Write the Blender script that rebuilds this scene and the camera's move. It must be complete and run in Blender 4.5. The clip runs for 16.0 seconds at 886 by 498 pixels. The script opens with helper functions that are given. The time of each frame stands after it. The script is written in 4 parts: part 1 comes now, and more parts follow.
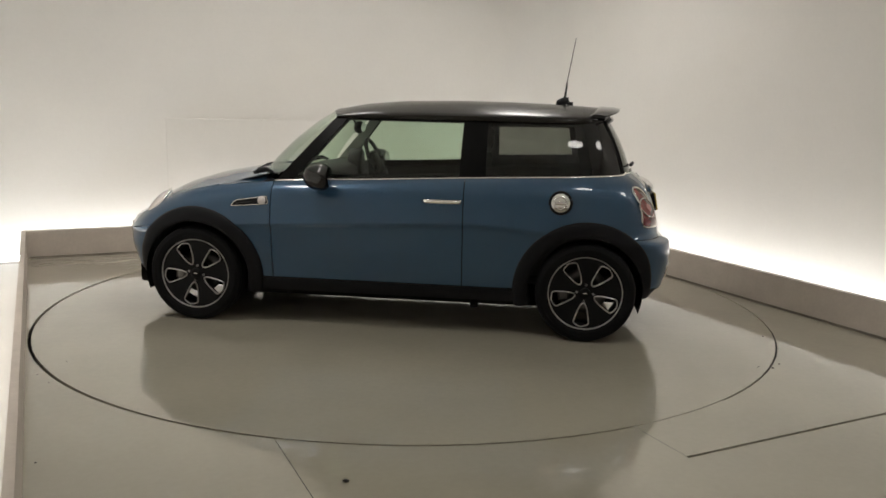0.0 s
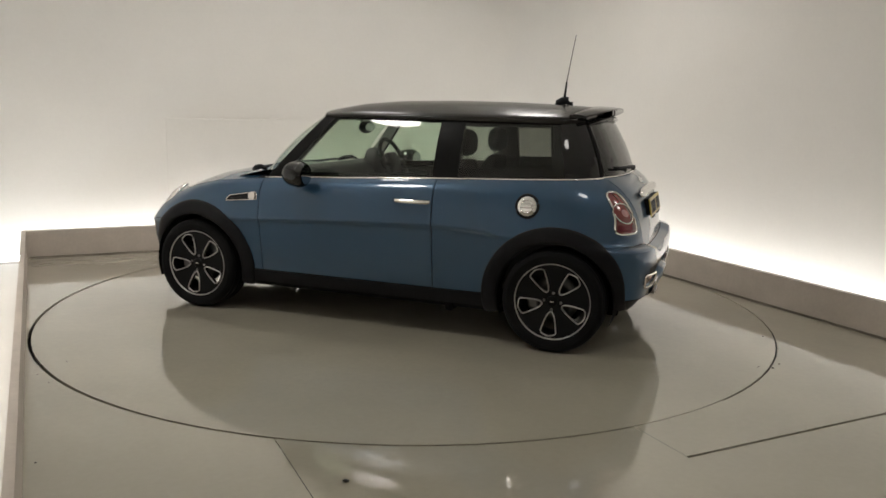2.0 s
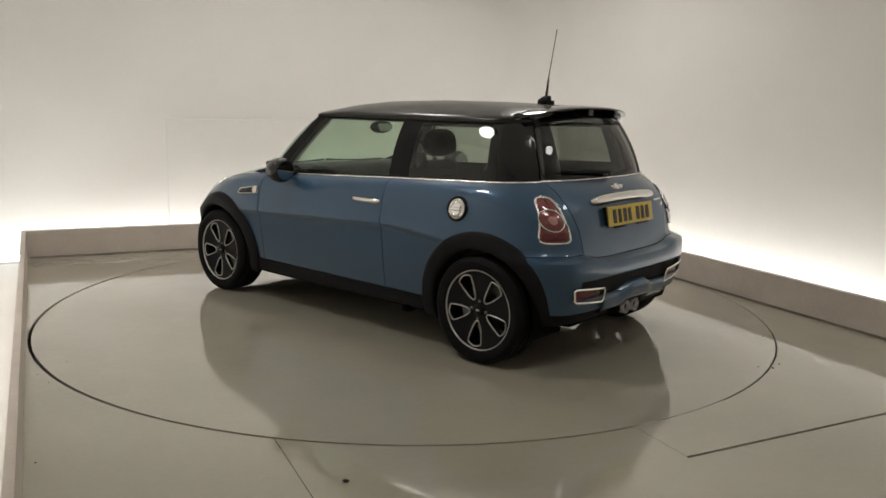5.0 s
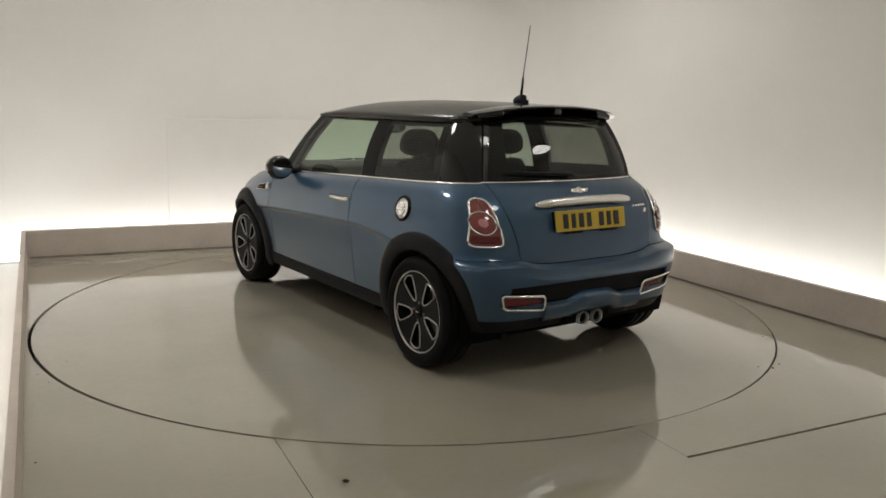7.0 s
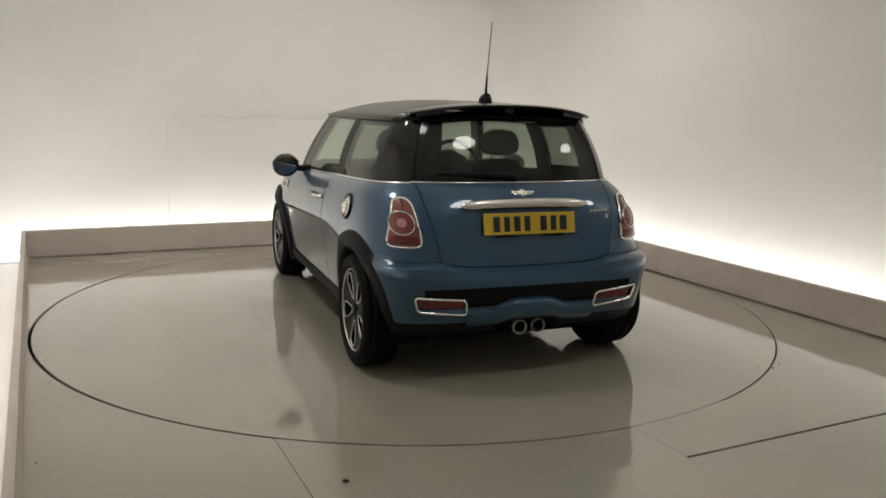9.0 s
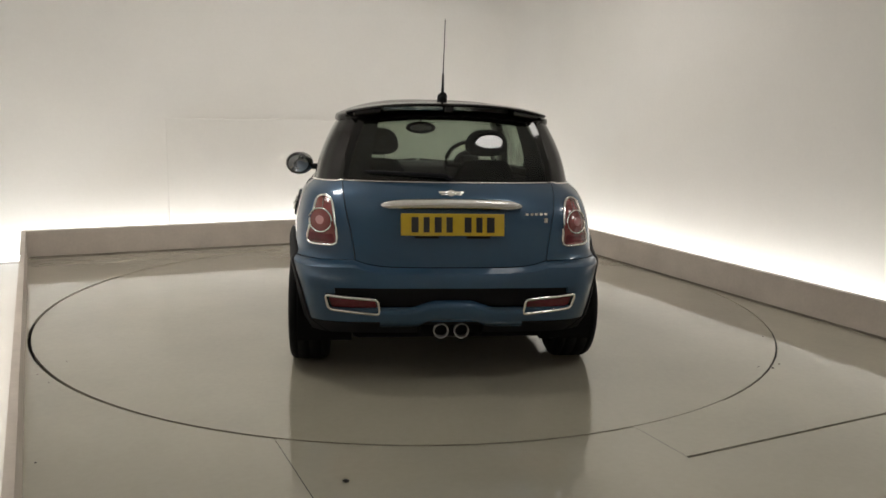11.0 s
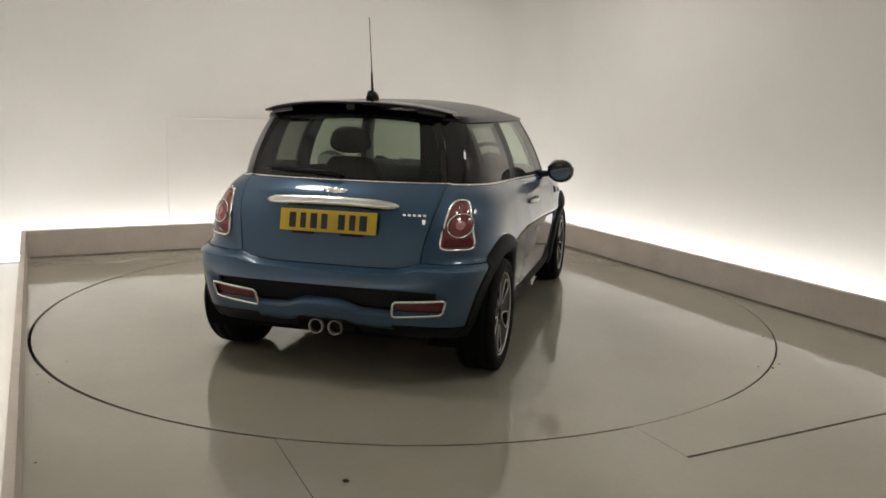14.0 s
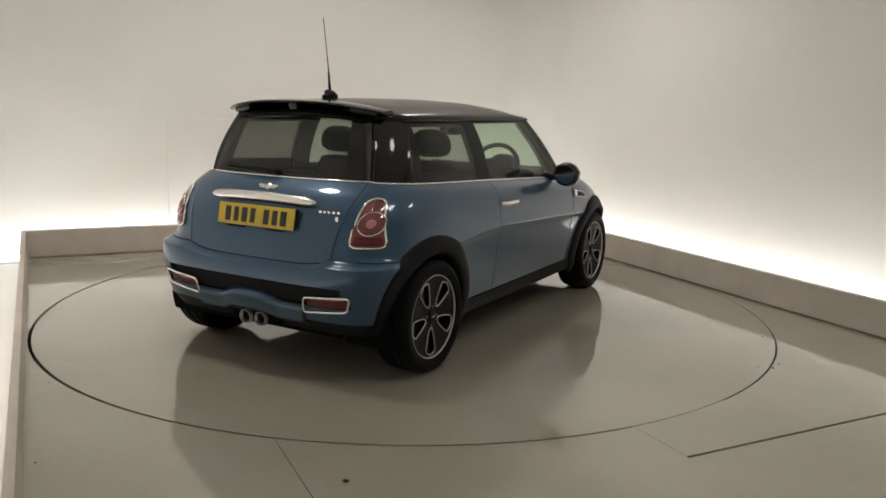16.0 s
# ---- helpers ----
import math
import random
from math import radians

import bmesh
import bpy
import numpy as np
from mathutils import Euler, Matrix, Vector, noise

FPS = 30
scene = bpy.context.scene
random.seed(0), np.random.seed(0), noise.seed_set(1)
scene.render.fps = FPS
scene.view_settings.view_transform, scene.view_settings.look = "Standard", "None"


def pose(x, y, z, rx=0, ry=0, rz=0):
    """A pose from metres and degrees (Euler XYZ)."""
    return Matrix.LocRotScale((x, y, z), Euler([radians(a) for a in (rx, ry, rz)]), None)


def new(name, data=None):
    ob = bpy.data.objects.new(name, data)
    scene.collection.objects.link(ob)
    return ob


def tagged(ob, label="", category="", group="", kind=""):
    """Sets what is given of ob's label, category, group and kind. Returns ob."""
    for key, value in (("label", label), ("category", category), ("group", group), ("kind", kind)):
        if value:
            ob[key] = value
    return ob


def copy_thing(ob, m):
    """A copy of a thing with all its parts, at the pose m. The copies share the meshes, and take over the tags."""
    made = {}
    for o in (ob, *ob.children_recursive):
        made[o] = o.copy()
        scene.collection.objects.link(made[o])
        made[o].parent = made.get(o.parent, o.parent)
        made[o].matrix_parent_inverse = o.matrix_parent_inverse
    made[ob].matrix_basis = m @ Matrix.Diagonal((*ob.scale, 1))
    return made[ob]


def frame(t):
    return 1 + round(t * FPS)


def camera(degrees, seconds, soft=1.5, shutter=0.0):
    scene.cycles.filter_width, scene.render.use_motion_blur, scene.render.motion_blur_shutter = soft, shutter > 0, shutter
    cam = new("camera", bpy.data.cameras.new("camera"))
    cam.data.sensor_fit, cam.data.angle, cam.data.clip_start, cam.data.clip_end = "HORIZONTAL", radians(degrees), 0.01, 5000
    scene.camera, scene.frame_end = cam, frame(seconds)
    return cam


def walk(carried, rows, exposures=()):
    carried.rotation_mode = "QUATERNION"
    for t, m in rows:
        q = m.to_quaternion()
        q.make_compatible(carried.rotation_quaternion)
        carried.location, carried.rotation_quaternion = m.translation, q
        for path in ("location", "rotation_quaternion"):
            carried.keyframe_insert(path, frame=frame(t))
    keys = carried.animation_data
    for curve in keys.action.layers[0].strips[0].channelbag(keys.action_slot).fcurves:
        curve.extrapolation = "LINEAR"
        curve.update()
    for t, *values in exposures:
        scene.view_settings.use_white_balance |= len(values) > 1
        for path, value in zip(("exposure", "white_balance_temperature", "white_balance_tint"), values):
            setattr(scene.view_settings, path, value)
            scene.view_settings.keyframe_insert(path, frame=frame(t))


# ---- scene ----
# ---- camera ----
cam = camera(58.09, 16.0, soft=1.6)
EYE = pose(0.0, -5.5626, 1.3996, 90 - 10.2015, 0, -2.336) @ pose(0, 0, 0, 0, 0, 1.368)
walk(cam, [(0.0, EYE), (16.0, EYE)], exposures=[(0.0, 0.0, 6500, 10), (16.0, 0.0, 6500, 10)])

# ---- light ----
world = bpy.data.worlds.new("world")
scene.world = world
world.use_nodes = True
world.node_tree.nodes["Background"].inputs[0].default_value = (0.02, 0.02, 0.02, 1)
world.node_tree.nodes["Background"].inputs[1].default_value = 0.2
LED_GLOW = 20.0
LAMP_GLOW, DIM_GLOW = 28.5, 12.0
# ---- materials ----
def material(name, colour, rough=0.5, metal=0.0, coat=0.0, spec=0.5, vary=0.0, size=3.0, fine=80.0, bump=0.0, rough_vary=0.0, wave=0.0):
    """A surface with colour and gloss varied at two scales and fine relief."""
    m = bpy.data.materials.new(name)
    m.use_nodes = True
    nt = m.node_tree
    b = nt.nodes["Principled BSDF"]
    b.inputs["Base Color"].default_value = (*colour, 1)
    b.inputs["Roughness"].default_value = rough
    b.inputs["Metallic"].default_value = metal
    b.inputs["Coat Weight"].default_value = coat
    b.inputs["Coat Roughness"].default_value = 0.04
    b.inputs["Specular IOR Level"].default_value = spec
    if vary or bump or rough_vary:
        co = nt.nodes.new("ShaderNodeTexCoord")
        big = nt.nodes.new("ShaderNodeTexNoise")
        big.inputs["Scale"].default_value, big.inputs["Detail"].default_value = size, 5
        small = nt.nodes.new("ShaderNodeTexNoise")
        small.inputs["Scale"].default_value, small.inputs["Detail"].default_value = fine, 3
        mix = nt.nodes.new("ShaderNodeMath")
        mix.operation = "MULTIPLY_ADD"
        mix.inputs[1].default_value = 0.35
        nt.links.new(co.outputs["Object"], big.inputs["Vector"])
        nt.links.new(co.outputs["Object"], small.inputs["Vector"])
        nt.links.new(small.outputs["Fac"], mix.inputs[0])
        nt.links.new(big.outputs["Fac"], mix.inputs[2])
        ramp = nt.nodes.new("ShaderNodeMapRange")
        ramp.inputs["From Min"].default_value, ramp.inputs["From Max"].default_value = 0.4, 0.95
        ramp.inputs["To Min"].default_value, ramp.inputs["To Max"].default_value = 1 - vary, 1 + vary
        nt.links.new(mix.outputs[0], ramp.inputs["Value"])
        tint = nt.nodes.new("ShaderNodeVectorMath")
        tint.operation = "SCALE"
        tint.inputs[0].default_value = colour
        nt.links.new(ramp.outputs[0], tint.inputs["Scale"])
        nt.links.new(tint.outputs[0], b.inputs["Base Color"])
        if rough_vary:
            rr = nt.nodes.new("ShaderNodeMapRange")
            rr.inputs["From Min"].default_value, rr.inputs["From Max"].default_value = 0.4, 0.95
            rr.inputs["To Min"].default_value, rr.inputs["To Max"].default_value = rough - rough_vary, rough + rough_vary
            nt.links.new(mix.outputs[0], rr.inputs["Value"])
            nt.links.new(rr.outputs[0], b.inputs["Roughness"])
        if bump:
            bp = nt.nodes.new("ShaderNodeBump")
            bp.inputs["Strength"].default_value, bp.inputs["Distance"].default_value = 1.0, bump
            nt.links.new(small.outputs["Fac"], bp.inputs["Height"])
            nt.links.new(bp.outputs[0], b.inputs["Normal"])
            if wave:
                slow = nt.nodes.new("ShaderNodeTexNoise")
                slow.inputs["Scale"].default_value, slow.inputs["Detail"].default_value = 6.0, 2
                nt.links.new(co.outputs["Object"], slow.inputs["Vector"])
                bw = nt.nodes.new("ShaderNodeBump")
                bw.inputs["Strength"].default_value, bw.inputs["Distance"].default_value = 1.0, wave
                nt.links.new(slow.outputs["Fac"], bw.inputs["Height"])
                nt.links.new(bw.outputs[0], bp.inputs["Normal"])
    return m


def glass(name, tint, rough=0.0):
    """Thin tinted pane: clear through, with a gloss that grows towards grazing."""
    m = bpy.data.materials.new(name)
    m.use_nodes = True
    nt = m.node_tree
    nt.nodes.clear()
    out = nt.nodes.new("ShaderNodeOutputMaterial")
    mix = nt.nodes.new("ShaderNodeMixShader")
    see = nt.nodes.new("ShaderNodeBsdfTransparent")
    see.inputs[0].default_value = (*tint, 1)
    shine = nt.nodes.new("ShaderNodeBsdfGlossy")
    shine.inputs["Roughness"].default_value = rough
    face = nt.nodes.new("ShaderNodeLayerWeight")
    face.inputs["Blend"].default_value = 0.5
    fr = nt.nodes.new("ShaderNodeMath")
    fr.operation = "POWER"
    fr.inputs[1].default_value = 4.5
    gain = nt.nodes.new("ShaderNodeMath")
    gain.operation = "MULTIPLY_ADD"
    gain.inputs[1].default_value, gain.inputs[2].default_value = 0.9, 0.055
    nt.links.new(face.outputs["Facing"], fr.inputs[0])
    nt.links.new(fr.outputs[0], gain.inputs[0])
    nt.links.new(gain.outputs[0], mix.inputs[0])
    nt.links.new(see.outputs[0], mix.inputs[1])
    nt.links.new(shine.outputs[0], mix.inputs[2])
    nt.links.new(mix.outputs[0], out.inputs[0])
    return m


def glow(name, colour, strength):
    m = bpy.data.materials.new(name)
    m.use_nodes = True
    b = m.node_tree.nodes["Principled BSDF"]
    b.inputs["Base Color"].default_value = (0.8, 0.8, 0.8, 1)
    b.inputs["Emission Color"].default_value = (*colour, 1)
    b.inputs["Emission Strength"].default_value = strength
    return m


M_WALL = material("white_painted_wall", (0.77, 0.745, 0.705), 0.75, vary=0.035, size=0.9, fine=30, bump=0.0006)
M_CEIL = material("white_ceiling_paint", (0.76, 0.74, 0.70), 0.8, vary=0.03, size=1.0, fine=40, bump=0.0005)
M_PARAPET = material("beige_painted_board", (0.55, 0.485, 0.425), 0.5, vary=0.13, size=3.5, fine=45, bump=0.0004)
M_FLOOR = material("glossy_grey_floor_paint", (0.362, 0.335, 0.268), 0.055, spec=1.0, coat=0.4, vary=0.08, size=1.1, fine=32, rough_vary=0.035, bump=0.00022, wave=0.0018)
M_GAP = material("dark_gap", (0.012, 0.011, 0.010), 0.9)
# brown for dirt crumbs, and for dirt and shade along the wall foot
M_DIRT_SHADE = material("brown_dirt_and_shade", (0.19, 0.165, 0.13), 0.8, vary=0.35, size=3, fine=25)
M_PAINT = material("blue_car_paint", (0.026, 0.071, 0.132), 0.33, metal=0.28, spec=0.2, coat=1.0, vary=0.03, size=5, fine=900, rough_vary=0.03)
M_BLACK = material("gloss_black_paint", (0.006, 0.005, 0.005), 0.08, spec=0.35, coat=0.25, vary=0.1, size=4, fine=300)
M_ROOF = material("black_roof_paint", (0.012, 0.010, 0.008), 0.26, coat=0.08, spec=0.25, vary=0.08, size=4, fine=300)
M_GLOSSTRIM = material("dark_pillar_trim", (0.004, 0.004, 0.004), 0.35, spec=0.14, vary=0.1, size=6, fine=300)
M_TRIM = material("black_plastic", (0.0075, 0.0075, 0.009), 0.55, spec=0.16, vary=0.12, size=8, fine=350, bump=0.00015)
M_UNDER = material("underbody_black", (0.005, 0.005, 0.005), 0.9, spec=0.1, vary=0.2, size=6, fine=120)
M_RUBBER = material("tyre_rubber", (0.0055, 0.0055, 0.006), 0.7, spec=0.14, vary=0.15, size=12, fine=260, bump=0.0002)
M_RIM = material("black_alloy", (0.0055, 0.0055, 0.006), 0.45, spec=0.16, vary=0.1, size=10, fine=200)
M_SILVER = material("machined_alloy", (0.50, 0.49, 0.475), 0.28, metal=1.0, vary=0.06, size=12, fine=300)
M_CHROME = material("chrome", (0.82, 0.81, 0.79), 0.10, metal=1.0, vary=0.03, size=9, fine=200)
M_SATIN = material("satin_chrome", (0.74, 0.73, 0.71), 0.24, metal=1.0, vary=0.04, size=9, fine=200)
M_STEEL = material("brake_steel", (0.20, 0.195, 0.19), 0.45, metal=1.0, vary=0.15, size=14, fine=180)
M_RED = material("red_lens", (0.19, 0.034, 0.032), 0.12, coat=1.0, vary=0.12, size=14, fine=160)
M_DEEPRED = material("dark_red_lens", (0.11, 0.007, 0.012), 0.14, coat=0.4, vary=0.15, size=14, fine=160)
M_CLEAR = material("frosted_clear_lens", (0.62, 0.58, 0.56), 0.12, coat=1.0, vary=0.06, size=16, fine=200)
M_PINK = material("pink_lens", (0.42, 0.16, 0.16), 0.12, coat=1.0, vary=0.1, size=16, fine=200)
M_YELLOW = material("yellow_plate", (0.52, 0.36, 0.012), 0.30, coat=0.4, vary=0.03, size=9, fine=200)
M_INK = material("black_plate_marking", (0.012, 0.012, 0.012), 0.4)
M_CLOTH = material("dark_seat_cloth", (0.018, 0.018, 0.019), 0.85, vary=0.2, size=12, fine=420, bump=0.0006)
M_DASH = material("dark_dashboard", (0.020, 0.020, 0.020), 0.6, vary=0.15, size=9, fine=300, bump=0.0003)
M_GREYTRIM = material("pale_grey_headlining", (0.30, 0.30, 0.28), 0.8, vary=0.08, size=9, fine=300)
M_GREEN_GLASS = glass("green_tinted_glass", (0.70, 0.80, 0.70))
M_DARK_GLASS = glass("dark_privacy_glass", (0.37, 0.385, 0.35))
M_REAR_GLASS = glass("rear_tinted_glass", (0.37, 0.395, 0.355))
M_MIRROR = material("mirror_glass", (0.42, 0.44, 0.46), 0.02, metal=1.0)
M_LED = glow("led_light", (0.96, 1.0, 1.02), LED_GLOW)
M_LAMP = glow("lamp_diffuser", (1.0, 0.955, 0.895), LAMP_GLOW)
M_DIM = glow("dimmer_lamp_diffuser", (1.0, 0.955, 0.895), DIM_GLOW)


# ---- mesh tools ----
def mesh_of(name, bm, mat, smooth=True):
    bmesh.ops.recalc_face_normals(bm, faces=bm.faces)
    me = bpy.data.meshes.new(name)
    bm.to_mesh(me)
    bm.free()
    me.materials.append(mat)
    if smooth:
        me.shade_smooth()
    return me


def part(name, bm, mat, parent=None, label="", smooth=True, sharp=0.0):
    """Links a bmesh as one mesh object under a thing or a part."""
    ob = new(name, mesh_of(name, bm, mat, smooth))
    if sharp:
        ob.data.set_sharp_from_angle(angle=radians(sharp))
    if parent:
        ob.parent = parent
    return tagged(ob, label=label)


def box(sx, sy, sz, x=0, y=0, z=0, bevel=0.0, turn=None, bm=None, seg=2):
    """A bevelled box of that size about (x, y, z)."""
    b = bmesh.new()
    bmesh.ops.create_cube(b, size=1)
    bmesh.ops.scale(b, vec=(sx, sy, sz), verts=b.verts)
    if bevel:
        bmesh.ops.bevel(b, geom=b.edges[:], offset=bevel, segments=seg, affect="EDGES", profile=0.5)
    if turn is not None:
        bmesh.ops.transform(b, matrix=turn, verts=b.verts)
    bmesh.ops.translate(b, vec=(x, y, z), verts=b.verts)
    return join(bm, b)


def join(bm, b):
    if bm is None:
        return b
    me = bpy.data.meshes.new("join")
    b.to_mesh(me)
    b.free()
    bm.from_mesh(me)
    bpy.data.meshes.remove(me)
    return bm


def grid(rows, closed=False):
    """A quad sheet through rows of points."""
    bm = bmesh.new()
    vs = [[bm.verts.new(p) for p in row] for row in rows]
    for a, b in zip(vs, vs[1:]):
        n = len(a)
        for i in range(n if closed else n - 1):
            j = (i + 1) % n
            bm.faces.new((a[i], a[j], b[j], b[i]))
    return bm


def lathe(profile, seg=64):
    """Turns (radius, y) pairs round the y axis."""
    rows = []
    for r, y in profile:
        rows.append([(r * math.cos(2 * math.pi * k / seg), y, r * math.sin(2 * math.pi * k / seg)) for k in range(seg)])
    return grid(rows, closed=True)


def tube(points, radius, seg=8, closed=False, squash=1.0, caps=True):
    """A round bar along a line of points."""
    pts = [Vector(p) for p in points]
    n = len(pts)
    rings = []
    for i, p in enumerate(pts):
        a = pts[(i - 1) % n] if closed or i > 0 else p
        b = pts[(i + 1) % n] if closed or i < n - 1 else p
        d = (b - a).normalized()
        up = Vector((0, 0, 1)) if abs(d.z) < 0.9 else Vector((1, 0, 0))
        s = d.cross(up).normalized()
        u = s.cross(d)
        r = radius[i] if isinstance(radius, (list, tuple)) else radius
        rings.append([p + s * (r * math.cos(2 * math.pi * k / seg)) + u * (r * squash * math.sin(2 * math.pi * k / seg)) for k in range(seg)])
    if closed:
        rings.append(rings[0])
    bm = grid(rings, closed=True)
    if closed:
        bmesh.ops.remove_doubles(bm, verts=bm.verts, dist=1e-6)
    elif caps:
        bmesh.ops.holes_fill(bm, edges=bm.edges)
    return bm


def moved(bm, m):
    bmesh.ops.transform(bm, matrix=m, verts=bm.verts)
    return bm


def interp(x, table):
    return float(np.interp(x, [a for a, _ in table], [b for _, b in table]))


def ease(x):
    x = min(1.0, max(0.0, x))
    return x * x * (3 - 2 * x)
# ---- the room: a rectangular bay, turned 23.7 degrees to the camera's line ----
BAY = pose(0, 0, 0, 0, 0, 23.7)
U0, U1, V1, V0 = -2.497, 2.444, 2.640, -5.9      # inner faces of the low walls, front end of the platform
WALL_GAP, ROOM_H, PIT = 0.62, 3.3, -0.12
R_TABLE = 2.4235


def left_u(v):
    """Inner face of the left low wall, which stands a degree askew."""
    return U0 + (V1 - v) * 0.0188


def setting(name, bm, mat, label, smooth=False, kind="structure", category=""):
    ob = part(name, bm, mat, None, label, smooth)
    ob.matrix_world = BAY
    return tagged(ob, kind=kind, category=category)


def plate(points, top, thick):
    """A flat slab with the outline of those points."""
    bm = bmesh.new()
    f = bm.faces.new([bm.verts.new((x, y, top)) for x, y in points])
    bmesh.ops.triangulate(bm, faces=[f])
    g = bmesh.ops.extrude_face_region(bm, geom=bm.faces[:])
    bmesh.ops.translate(bm, vec=(0, 0, -thick), verts=[e for e in g["geom"] if isinstance(e, bmesh.types.BMVert)])
    return bm


def arc(a0, a1, n, r):
    return [(r * math.cos(a0 + (a1 - a0) * k / n), r * math.sin(a0 + (a1 - a0) * k / n)) for k in range(n + 1)]


def build_room():
    # base under everything
    setting("ground", box(14, 16, 0.1, 0, -1.5, PIT - 0.05), M_WALL, "pale painted floor of the light trench")
    setting("sub_floor", plate([(left_u(V0), V0), (U1, V0), (U1, V1), (U0, V1)], -0.085, 0.03), M_GAP, "dark base under the floor boards")
    # floor boards round the turntable, with open joints
    g1, g2, gv, rg = 0.0018, 0.0013, 0.008, R_TABLE + 0.014
    uj1, uj2, vj = -1.468, 0.040, -2.775
    a_j1 = math.atan2(-math.sqrt(rg ** 2 - uj1 ** 2), uj1)
    a_j2 = math.atan2(-math.sqrt(rg ** 2 - uj2 ** 2), uj2)
    a_l, a_r = a_j1 - math.pi * 0.5, 0.35
    yl, yr = rg * math.sin(a_l), rg * math.sin(a_r)

    def strip(a0, a1, n, path):
        """A board between an arc of the turntable's rim and a path of straight edges."""
        inner = arc(a0, a1, n, rg)
        d = [0.0]
        for p, q in zip(path, path[1:]):
            d.append(d[-1] + math.dist(p, q))
        at = sorted(set([d[-1] * k / n for k in range(n + 1)]))
        for corner in d[1:-1]:
            at[min(range(len(at)), key=lambda k: abs(at[k] - corner))] = corner
        outer = [(interp(s, list(zip(d, [p[0] for p in path]))), interp(s, list(zip(d, [p[1] for p in path])))) for s in at]
        bm = grid([[(*p, -0.03) for p in inner], [(*p, 0) for p in inner], [(*p, 0) for p in outer], [(*p, -0.03) for p in outer]])
        return bm

    j, j2 = g1 / rg, g2 / rg
    inner = arc(a_j1 - j, a_l, 300, rg)
    outer = []
    for x, y in inner:
        k = (U0 + V1 * 0.0188) / (x + 0.0188 * y)
        outer.append((x * min(k, V0 / y if y < 0 else k), y * min(k, V0 / y if y < 0 else k)))
    left = grid([[(*p, -0.03) for p in inner], [(*p, 0) for p in inner], [(*p, 0) for p in outer]])
    p0, p1 = inner[0], outer[0]
    left.faces.new([left.verts.new(q) for q in ((*p0, 0), (uj1 - g1, V0, 0), (left_u(V0), V0, 0), (*p1, 0))])
    left.faces.new([left.verts.new(q) for q in ((*p0, 0), (uj1 - g1, V0, 0), (uj1 - g1, V0, -0.03), (*p0, -0.03))])
    setting("floor", left, M_FLOOR, "glossy grey-beige painted floor panel")
    p1 = outer[-1]
    setting("floor_back", strip(a_l, a_r - 2 * math.pi, 160, [p1, (left_u(V1), V1), (U1, V1), (U1, yr)]), M_FLOOR, "glossy grey-beige painted floor panel")
    setting("floor_right", strip(a_r, a_j2 + j2, 100, [(U1, yr), (U1, vj + gv), (uj2 + g2, vj + gv)]), M_FLOOR, "glossy grey-beige painted floor panel")
    front = strip(a_j2 - j2, a_j1 + j, 60, [(uj2 - g2, vj - gv), (uj1 + g1, vj - gv)])
    join(front, grid([[(uj1 + g1, V0, 0), (U1, V0, 0)], [(uj1 + g1, vj - gv, 0), (U1, vj - gv, 0)], [(uj1 + g1, vj - gv, -0.03), (U1, vj - gv, -0.03)]]))
    setting("floor_front", front, M_FLOOR, "glossy grey-beige painted floor panel")
    # filler pressed into two stretches of the gap round the turntable
    for a0, a1, low in ((-89.2, -74.0, -0.0015), (-126.9, -119.9, -0.003)):
        ring = [arc(radians(a0), radians(a1), 40, r) for r in (R_TABLE + 0.0052, rg - 0.0002)]
        setting("gap_filler", grid([[(*p, low - 0.01) for p in ring[0]], [(*p, low) for p in ring[0]], [(*p, low) for p in ring[1]], [(*p, low - 0.01) for p in ring[1]]]), M_FLOOR, "grey filler in the gap round the turntable")
    # low walls with the light trench behind them
    t, h = 0.045, 0.240
    setting("low_wall_back", box(U1 - U0 + t + 0.034, t, h + 0.12, (U0 + U1) / 2 + (t - 0.034) / 2, V1 + t / 2, h - (h + 0.12) / 2, 0.004), M_PARAPET, "low beige painted board wall round the platform")
    L = V1 - V0
    setting("low_wall_right", box(t, L - 0.003, h + 0.12, U1 + t / 2, (V0 + V1) / 2 - 0.002, h - (h + 0.12) / 2, 0.004), M_PARAPET, "low beige painted board wall round the platform")
    tl = 0.034
    foot = [(left_u(V1 - 0.002), V1 - 0.002), (left_u(V0), V0), (left_u(V0) - tl, V0), (left_u(V1 - 0.002) - tl, V1 - 0.002)]
    setting("low_wall_left", plate(foot, h, h + 0.12), M_PARAPET, "low beige painted board wall round the platform")
    # brown strips put dirt and joint shade along the foot of the low walls
    setting("foot_band_back", box(U1 - U0 - 0.04, 0.016, 0.010, (U0 + U1) / 2, V1 - 0.008, 0.005, 0.004), M_DIRT_SHADE, "brown strip standing in for dirt and shade at the foot of the low wall")
    setting("foot_band_right", box(0.005, V1 - V0 - 0.05, 0.016, U1 - 0.0025, (V0 + V1) / 2, 0.008, 0.002), M_DIRT_SHADE, "brown strip standing in for dirt and shade at the foot of the low wall")
    # high walls with a coved corner between the two far ones
    wl, wr, wb, wf = U0 - WALL_GAP, U1 + WALL_GAP, V1 + WALL_GAP, V0 - 0.9
    rc, rl = 0.45, 0.40
    line = [(wl, wf), (wl, wb - rl)] + [(wl + rl - rl * math.cos(a), wb - rl + rl * math.sin(a)) for a in np.linspace(0.1, math.pi / 2, 12)]
